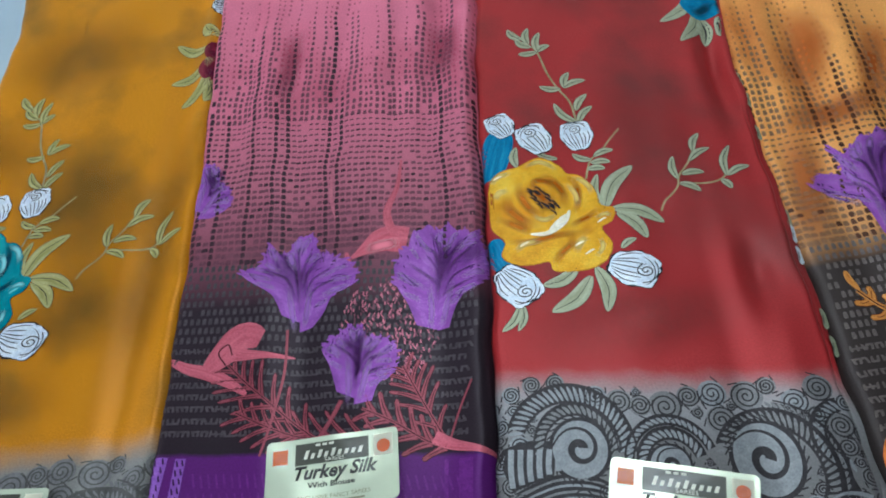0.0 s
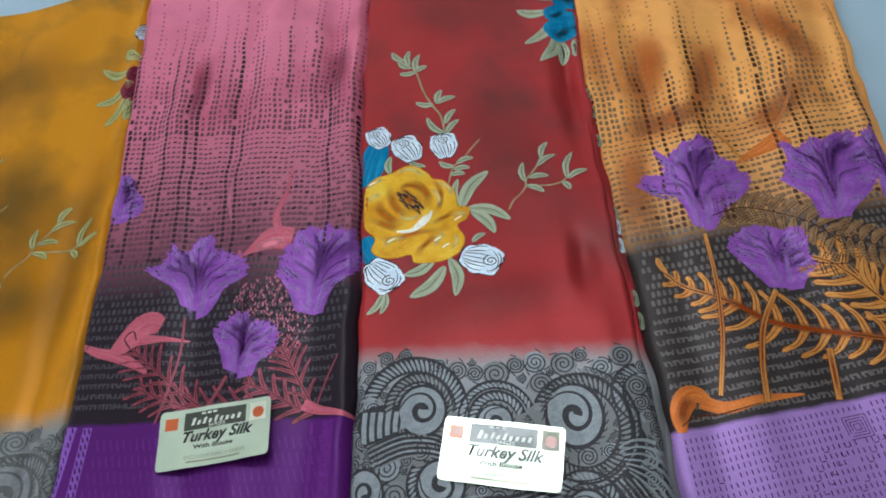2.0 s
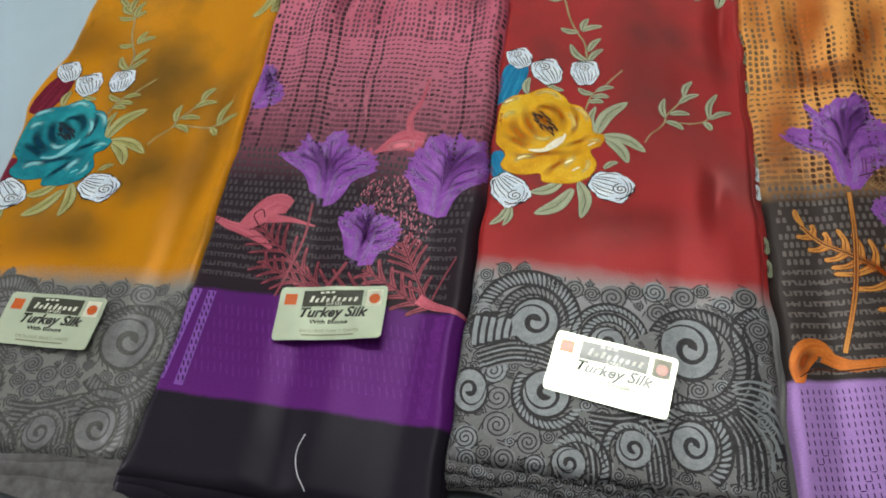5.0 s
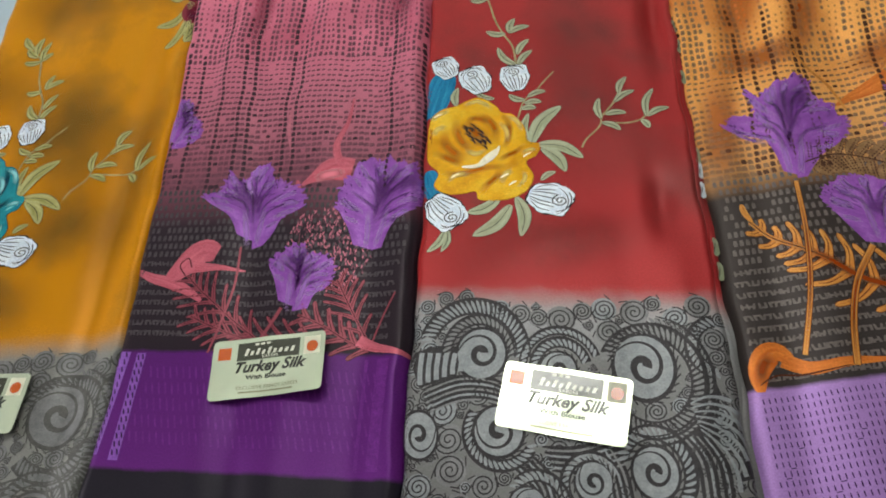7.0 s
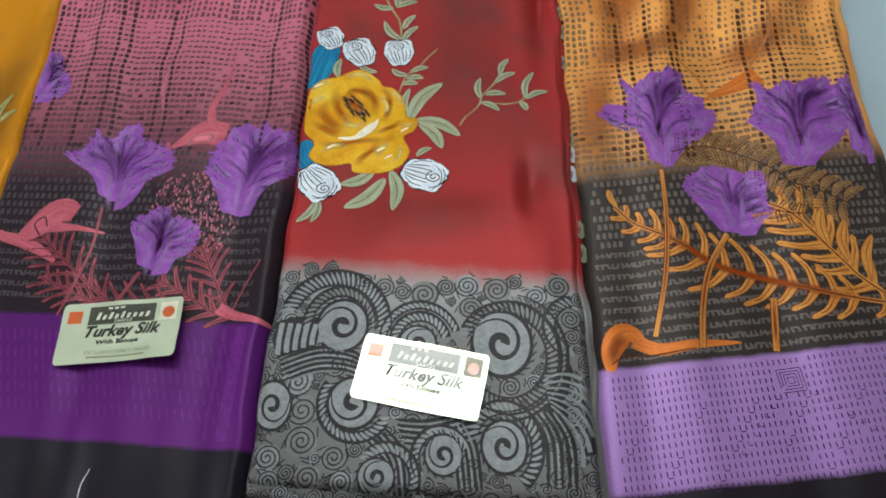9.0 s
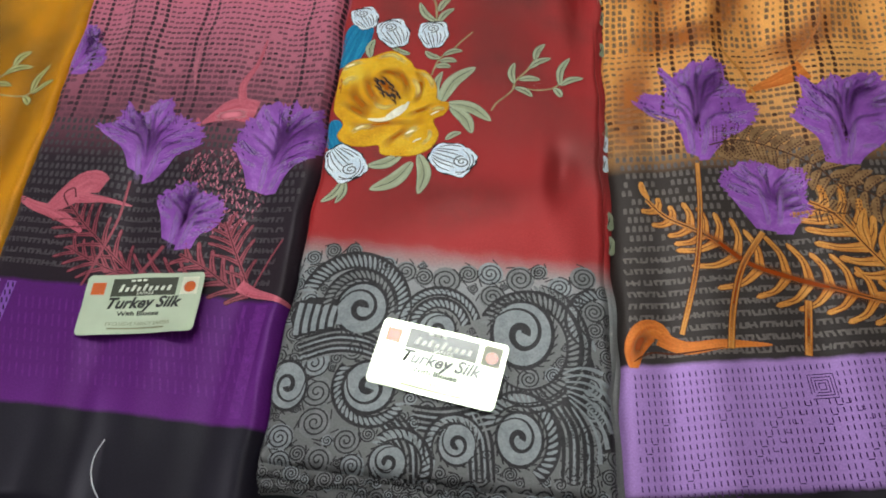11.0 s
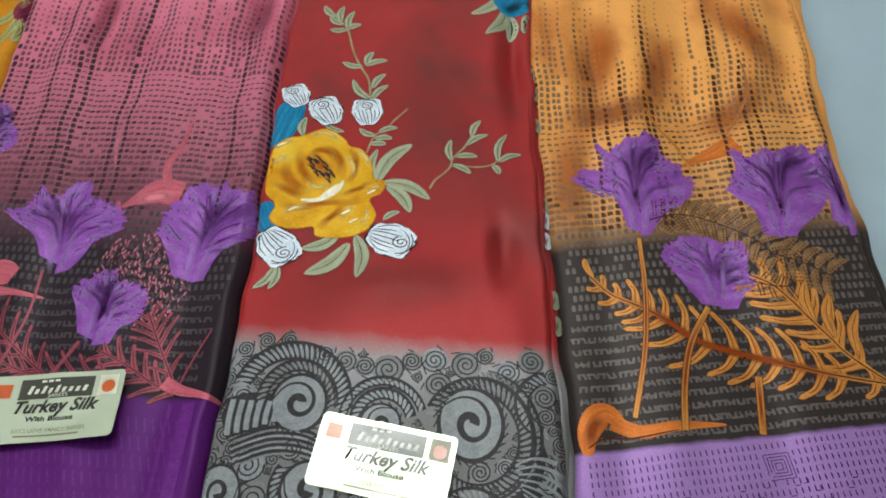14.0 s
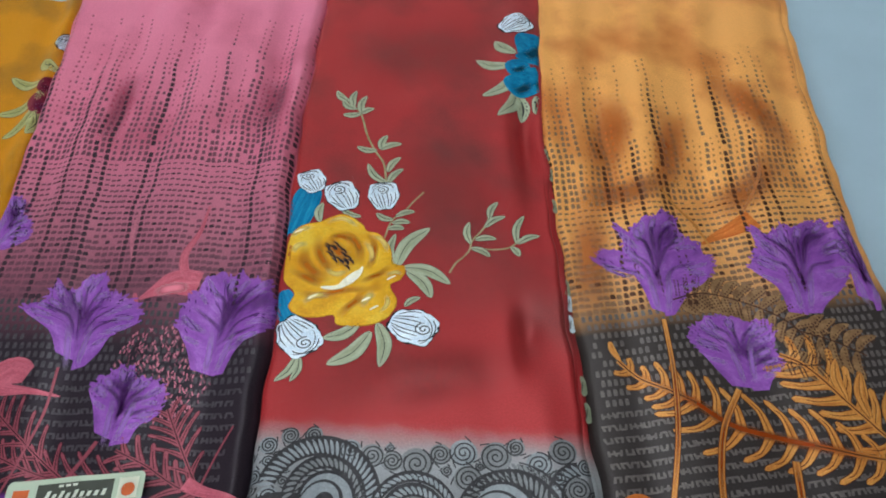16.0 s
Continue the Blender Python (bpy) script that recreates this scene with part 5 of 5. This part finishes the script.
p.finish("printed_pink_petal", pink_saree)
p = Print(PINK, None, 56)
p.ribbon([(-0.303, 0.186), (-0.286, 0.174), (-0.269, 0.166), (-0.252, 0.155), (-0.238, 0.142)], lambda t: 0.003 + 0.008 * math.sin(math.pi * t), PINK_P, 3, False, 3, 16)
p.ribbon([(-0.270, 0.168), (-0.254, 0.182), (-0.239, 0.193), (-0.225, 0.187)], lambda t: 0.010 + 0.016 * math.sin(math.pi * min(1, t * 0.9)), PINK_P, 3, False, 4, 14)
p.ribbon([(-0.246, 0.178), (-0.226, 0.173), (-0.199, 0.166)], lambda t: 0.011 * (1 - t) + 0.001, PINK_P, 4, False, 3, 10)
p.ribbon([(-0.254, 0.170), (-0.260, 0.182), (-0.252, 0.188), (-0.249, 0.178)], 0.0012, MAROON_INK, 5, steps=12)
p.finish("printed_pink_petal", pink_saree)
p = Print(PINK, None, 57)
fern(p, [(-0.184, 0.094), (-0.206, 0.116), (-0.226, 0.138), (-0.240, 0.154), (-0.252, 0.170)], 7, 0.030, 0.0034, PINK_FERN, MAROON_INK, 0.0026, 0.1, 0.04, spread=0.85)
fern(p, [(-0.130, 0.086), (-0.160, 0.092), (-0.196, 0.100), (-0.222, 0.112), (-0.246, 0.128)], 10, 0.028, 0.0034, PINK_FERN, MAROON_INK, 0.0024, 0.1, 0.04, spread=0.85)
fern(p, [(-0.092, 0.078), (-0.103, 0.106), (-0.110, 0.125), (-0.116, 0.142)], 6, 0.026, 0.0034, PINK_FERN, MAROON_INK, 0.0026, 0.1, 0.04, spread=0.85)
fern(p, [(-0.086, 0.070), (-0.106, 0.080), (-0.128, 0.098), (-0.150, 0.112)], 6, 0.026, 0.0046, PINK_FERN, MAROON_INK, 0.0026, 0.1, 0.04, spread=0.85)
p.ribbon([(-0.204, 0.192), (-0.208, 0.154), (-0.220, 0.112), (-0.228, 0.090)], 0.0020, PINK_FERN, 6, steps=14)
p.ribbon([(-0.165, 0.122), (-0.176, 0.106), (-0.190, 0.090)], 0.0034, PINK_FERN, 6, steps=10)
p.ribbon([(-0.100, 0.082), (-0.088, 0.074), (-0.074, 0.068), (-0.058, 0.061)], lambda t: 0.008 * (1 - t) + 0.003, PINK_P, 6, False, 2, 12)
p.ribbon([(-0.066, 0.120), (-0.078, 0.100), (-0.090, 0.076)], 0.0016, PINK_FERN, 6, steps=8)
p.finish("printed_fern", pink_saree, "dusty pink printed fern fronds")
p = Print(PINK, None, 58)
for k in range(420):
    a, q = p.rnd.uniform(0, 6.28), p.rnd.random() ** 0.6
    x, y = -0.122 + 0.040 * q * math.cos(a), 0.178 + 0.046 * q * math.sin(a)
    p.dash(x, y, 0.0006, 0.0016, PALE_TICK if p.rnd.random() < 0.6 else PINK_DASH, 2, p.rnd.uniform(-0.6, 0.6))
p.finish("speckle_pattern", pink_saree, "scattered pink printed speckles", "stuff")
p = Print(PINK, None, 59)
for x0, y0, x1, y1, w in ((-0.303, 0.104, -0.322, 0.018, 0.013), (-0.287, 0.100, -0.302, 0.010, 0.008), (-0.080, 0.062, -0.095, -0.028, 0.010), (-0.094, 0.064, -0.108, -0.026, 0.003)):
    p.ribbon([(x0, y0), ((x0 + x1) / 2, (y0 + y1) / 2), (x1, y1)], w, PURPLE_STRIPE if x0 > -0.2 else LILAC_P, 1, False, 3, 24)
    for o in (-0.25, 0.25) if x0 < -0.2 else ():
        for k in range(13):
            f = 0.04 + 0.074 * k
            p.dash(x0 + (x1 - x0) * f + o * w, y0 + (y1 - y0) * f, 0.0007, 0.0024, PURPLE_INK, 2, -0.15)
for c in range(34):
    f = (c + 0.5) / 34
    x0, y0 = -0.280 + 0.195 * f, 0.100 - 0.037 * f
    for k in range(5):
        p.dash(x0 - 0.013 * k * 0.25, y0 - 0.018 - 0.0135 * k, 0.0008, 0.0054, PURPLE_STRIPE, 1, -0.12)
p.finish("border_stripe_pattern", pink_saree, "lilac dashed stripes on the purple border", "stuff")


# ---------------------------------------------------------------- folds under the top layer
class Under:
    """A lower layer of the same folded cloth, peeping out at a side or at the end."""

    def __init__(self, top, right, down, thick, ripple):
        self.o, self.dr, self.dd, self.t, self.rip = top, right, down, thick, ripple
        self.left, self.top, self.skew, self.mid = top.left, top.top - 0.004, top.skew, top.mid

    def right(self, y):
        return self.o.right(y) + self.dr + 0.0012 * np.sin(y * 37 + self.rip) + 0.0008 * np.sin(y * 91 + self.rip * 2)

    def bottom(self, x):
        return self.o.bottom(x) - self.dd + 0.003 * np.sin(x * 31 + self.rip) + 0.0015 * np.sin(x * 83 + 2 * self.rip)

    def v(self, x, y):
        return self.o.v(x, y)

    def inside(self, x, y):
        return np.minimum(np.maximum(x, self.left(y) + 0.001), self.right(y) - 0.001), np.maximum(y, self.bottom(x) + 0.001)

    def height(self, x, y):
        d = np.minimum(np.minimum(x - self.left(y), self.right(y) - x), y - self.bottom(x))
        k = np.clip(d / 0.0035, 0, 1)
        z = self.t * (0.35 + 0.65 * np.sqrt(np.clip(1 - (1 - k) ** 2, 0, 1))) + 0.0008 * np.sin(x * 60 + self.rip) * k + 0.0006
        covered = (x < self.o.right(y) - 0.006) & (y > self.o.bottom(x) + 0.006)
        return np.where(covered, np.minimum(z, np.maximum(0.0004, self.o.height(x, y) - 0.002)), z)


def under_layer(top, parent, material, right, down, thick, ripple):
    u = Under(top, right, down, thick, ripple)
    layer = cloth_mesh("fold_layer", u, material, parent, nx=60, ny=120)
    if down > 0.005 and top is RED:
        p = Print(u, None, int(1000 * down))
        x0, x1, taken = float(top.left(-0.06)), float(top.right(-0.06)), []
        for k in range(700):
            x, r = p.rnd.uniform(x0, x1), p.rnd.uniform(0.003, 0.006)
            y = top.bottom(x) - p.rnd.uniform(0.0, down)
            if all((x - a) ** 2 + (y - b) ** 2 > (r + c) ** 2 * 0.9 for a, b, c in taken):
                curl(p, x, y, r, k)
                taken.append((x, y, r))
        p.finish("curl_pattern", layer, "small charcoal printed spirals", "stuff")
    return layer


for right, down, thick, rip in ((0.0035, 0.006, 0.0125, 0.3), (0.0065, 0.013, 0.0090, 1.7), (0.0095, 0.020, 0.0050, 3.1)):
    under_layer(RED, red_saree, RED_SILK, right, down, thick, rip)
for right, down, thick, rip in ((0.002, 0.008, 0.0075, 0.9), (0.003, 0.019, 0.0050, 2.2), (0.004, 0.030, 0.0025, 4.0)):
    under_layer(YELLOW, yellow_saree, UNDER_GREY, right, down, thick, rip)
for right, down, thick, rip in ((0.001, 0.004, 0.0090, 1.1), (0.002, 0.009, 0.0050, 2.9)):
    under_layer(PINK, pink_saree, PINK_SILK, right, down, thick, rip)
for right, down, thick, rip in ((0.004, 0.004, 0.0080, 0.4), (0.007, 0.008, 0.0045, 2.3)):
    under_layer(ORANGE, orange_saree, ORANGE_SILK, right, down, thick, rip)


# leaf and bud ends showing on the folded side of the red cloth
class Side:
    def __init__(self, saree):
        self.s = saree

    def inside(self, x, y):
        return x, y

    def height(self, x, y):
        return 0.0135 - 0.75 * np.maximum(0.0, x - self.s.right(y))


for k, (y, ink) in enumerate(((0.095, LEAF_P), (0.118, LEAF_P), (0.175, WHITE_P), (0.196, WHITE_P), (0.212, LEAF_P), (0.305, LEAF_P), (0.345, LEAF_P), (0.372, LEAF_P), (0.52, WHITE_P))):
    x = float(RED.right(y)) + 0.004
    one(Side(RED), None, 300 + k, "printed_fold_motif", red_saree, lambda p: (p.ribbon([(x - 0.003, y - 0.008), (x + 0.001, y), (x, y + 0.009)], 0.006, ink, 4, True, 2, 8), p.ribbon([(x - 0.003, y - 0.005), (x, y + 0.004)], 0.0008, INK, 8, True)))

# ---------------------------------------------------------------- labels
FOIL = plain("pale_gold_foil", rgb(228, 240, 212), 0.27, 0.55, 0.05, 40, 0.2)
FOIL_BACK = plain("paper_edge", rgb(214, 212, 190), 0.6)
PANEL = plain("dark_olive_panel_ink", rgb(66, 68, 56), 0.28)
LABEL_INK = plain("black_label_ink", rgb(34, 34, 34), 0.5)
FAINT_INK = plain("grey_label_ink", rgb(120, 120, 96), 0.5)
LABEL_WHITE = plain("pale_label_ink", rgb(214, 216, 196), 0.5)
STAMP = plain("orange_stamp_ink", rgb(206, 92, 32), 0.5, vary=0.12)


for glossy in (PANEL, LABEL_INK, FAINT_INK, LABEL_WHITE, STAMP):
    shader = glossy.node_tree.nodes["Principled BSDF"]
    shader.inputs["Roughness"].default_value = 0.26
    shader.inputs["Specular IOR Level"].default_value = 1.0


def letters(text, size, x, y, shear, material, surface, name, parent, squeeze=1.0, weight=0.0):
    """Lettering as a thin mesh lying on the label."""
    data = bpy.data.curves.new(name, "FONT")
    data.body, data.size, data.shear, data.align_x, data.align_y = text, size, shear, "CENTER", "CENTER"
    data.offset = weight
    data.resolution_u = 3
    tmp = bpy.data.objects.new(name, data)
    scene.collection.objects.link(tmp)
    deps = bpy.context.evaluated_depsgraph_get()
    me = bpy.data.meshes.new_from_object(tmp.evaluated_get(deps))
    bpy.data.objects.remove(tmp)
    for v in me.vertices:
        v.co = Vector(surface(x + v.co.x * squeeze, y + v.co.y, 0.00026))
    me.materials.clear()
    me.materials.append(material)
    ob = new(name, me)
    ob.parent = parent
    return ob


def label_card(cloth, cx, cy, turn, tip_x, tip_y, label, curl_up=0.0, crease=0.00025, w=0.097, h=0.0530):
    """A foil label stuck on the cloth, printed with a dark panel, stamps and lines of type."""
    root = tagged(new("label"), label, "label", "foil labels on the sarees")
    c, s = math.cos(math.radians(turn)), math.sin(math.radians(turn))
    z0 = max(float(cloth.height(cx + a * w / 2 * c - b * h / 2 * s, cy + a * w / 2 * s + b * h / 2 * c)) - a * w / 2 * tip_x - b * h / 2 * tip_y for a in (-1, -0.5, 0, 0.5, 1) for b in (-1, 0, 1)) + 0.0017

    def surface(x, y, up=0.0):
        wx, wy = cx + c * x - s * y, cy + s * x + c * y
        bend = curl_up * max(0, x / w + 0.1 - y / h * 0.6) ** 2 + 0.0004 * math.sin(x * 90 + 1) * math.sin(y * 70) + crease * (abs(math.sin(x * 60 + y * 35 + 0.6)) ** 5 - 0.6 * abs(math.sin(x * 33 - y * 80)) ** 7)
        return wx, wy, z0 + tip_x * x + tip_y * y + bend + up

    def sheet(name, x0, y0, x1, y1, material, up, nx=20, ny=12, round_=0.0, thick=0.0, label_=""):
        rows_v, faces = [], []
        for j in range(ny + 1):
            for i in range(nx + 1):
                x, y = x0 + (x1 - x0) * i / nx, y0 + (y1 - y0) * j / ny
                if round_:
                    for ax, ay, sx, sy in ((x0, y0, 1, 1), (x1, y0, -1, 1), (x0, y1, 1, -1), (x1, y1, -1, -1)):
                        dx, dy = (ax + sx * round_ - x) * sx, (ay + sy * round_ - y) * sy
                        if dx > 0 and dy > 0:
                            q = max(dx, dy) / math.hypot(dx, dy)
                            x, y = ax + sx * round_ - sx * dx * q, ay + sy * round_ - sy * dy * q
                rows_v.append(surface(x, y, up))
        m = nx + 1
        faces = [(j * m + i, j * m + i + 1, (j + 1) * m + i + 1, (j + 1) * m + i) for j in range(ny) for i in range(nx)]
        if thick:
            rim = [i for i in range(nx)] + [j * m + nx for j in range(ny)] + [ny * m + nx - i for i in range(nx)] + [(ny - j) * m for j in range(ny)]
            n, e = len(rows_v), len(rim)
            rows_v += [rows_v[q] for q in rim] + [(x, y, z - thick) for x, y, z in (rows_v[q] for q in rim)]
            faces += [(n + a, n + e + a, n + e + (a + 1) % e, n + (a + 1) % e) for a in range(e)]
        return link(name, rows_v, faces, [material], root, label_)
    sheet("card", -w / 2, -h / 2, w / 2, h / 2, FOIL, 0.0, 32, 16, 0.004, 0.0005)
    panel = sheet("dark_panel", -0.027, 0.0065, 0.027, 0.0225, PANEL, 0.00012, 12, 5, label_="dark olive printed panel")
    sheet("orange_stamp", -0.0435, 0.0085, -0.0325, 0.0195, STAMP, 0.00012, 5, 5, label_="square orange stamp")
    corner = sheet("corner_frame", 0.0305, 0.0065, 0.0445, 0.0225, FOIL_BACK, 0.00010, 5, 5, label_="small pale printed frame")
    sheet("round_stamp", 0.0330, 0.0085, 0.0425, 0.0185, STAMP, 0.00022, 8, 8, 0.0046, label_="round orange stamp")
    # the maker's name is a row of plain bars, the top line three small ones
    for k in range(9):
        tall = (0.0075, 0.0045, 0.0068, 0.0045, 0.0066, 0.0045, 0.0044, 0.0045, 0.0054)[k]
        x, tall = -0.0205 + 0.0050 * k, 0.85 * tall
        link("name_bar", [surface(x - 0.0004, 0.0108, 0.00024), surface(x + 0.0022, 0.0108, 0.00024), surface(x + 0.0022 + 0.3 * tall, 0.0108 + tall, 0.00024), surface(x - 0.0004 + 0.3 * tall, 0.0108 + tall, 0.00024)], [(0, 1, 2, 3)], [LABEL_WHITE], panel)
    for k in range(3):
        sheet("small_bar", -0.012 + 0.005 * k, 0.0195, -0.0085 + 0.005 * k, 0.0212, LABEL_WHITE, 0.00024, 2, 1)
    sheet("small_bar", -0.022, -0.0225, 0.024, -0.0212, FAINT_INK, 0.00018, 8, 1)
    letters("SAREES", 0.0042, 0.002, 0.0086, 0.0, LABEL_WHITE, surface, "lettering", panel, 1.1)
    letters("Turkey Silk", 0.0135, 0.001, 0.0000, 0.32, LABEL_INK, surface, "lettering", root, 0.98, 0.0004)
    letters("With Blouse", 0.0054, 0.000, -0.0092, 0.0, LABEL_INK, surface, "lettering", root, 1.25, 0.0001)
    letters("EXCLUSIVE FANCY SAREES", 0.0042, 0.002, -0.0180, 0.0, FAINT_INK, surface, "lettering", root, 1.05)
    return root


label_card(RED, 0.0555, 0.0020, -18.5, 0.0, 0.0, "pale gold foil label shining on the red saree")
label_card(PINK, -0.1750, 0.0685, -4.0, 0.05, -0.03, "pale gold foil label with a curled corner", 0.005, 0.0006)
label_card(YELLOW, -0.4340, 0.0760, -8.5, 0.02, -0.03, "pale gold foil label on the mustard saree")

# white plastic tag loop lying on the black end of the pink saree
THREAD = plain("white_thread", rgb(222, 224, 228), 0.5)
loop = bpy.data.curves.new("tag_loop", "CURVE")
loop.dimensions, loop.bevel_depth, loop.bevel_resolution, loop.resolution_u = "3D", 0.00045, 2, 6
sp = loop.splines.new("BEZIER")
sp.bezier_points.add(3)
for bp, (x, y, up) in zip(sp.bezier_points, ((-0.187, -0.038, 0.0012), (-0.1915, -0.052, 0.004), (-0.190, -0.068, 0.004), (-0.183, -0.083, 0.0012))):
    bp.co = (x, y, float(PINK.height(x, y)) + up)
    bp.handle_left_type = bp.handle_right_type = "AUTO"
tmp = bpy.data.objects.new("tag_loop", loop)
scene.collection.objects.link(tmp)
loop_mesh = bpy.data.meshes.new_from_object(tmp.evaluated_get(bpy.context.evaluated_depsgraph_get()))
bpy.data.objects.remove(tmp)
loop_mesh.materials.clear()
loop_mesh.materials.append(THREAD)
tagged(new("tag_thread", loop_mesh), "thin white thread loop on the black cloth end", "thread")
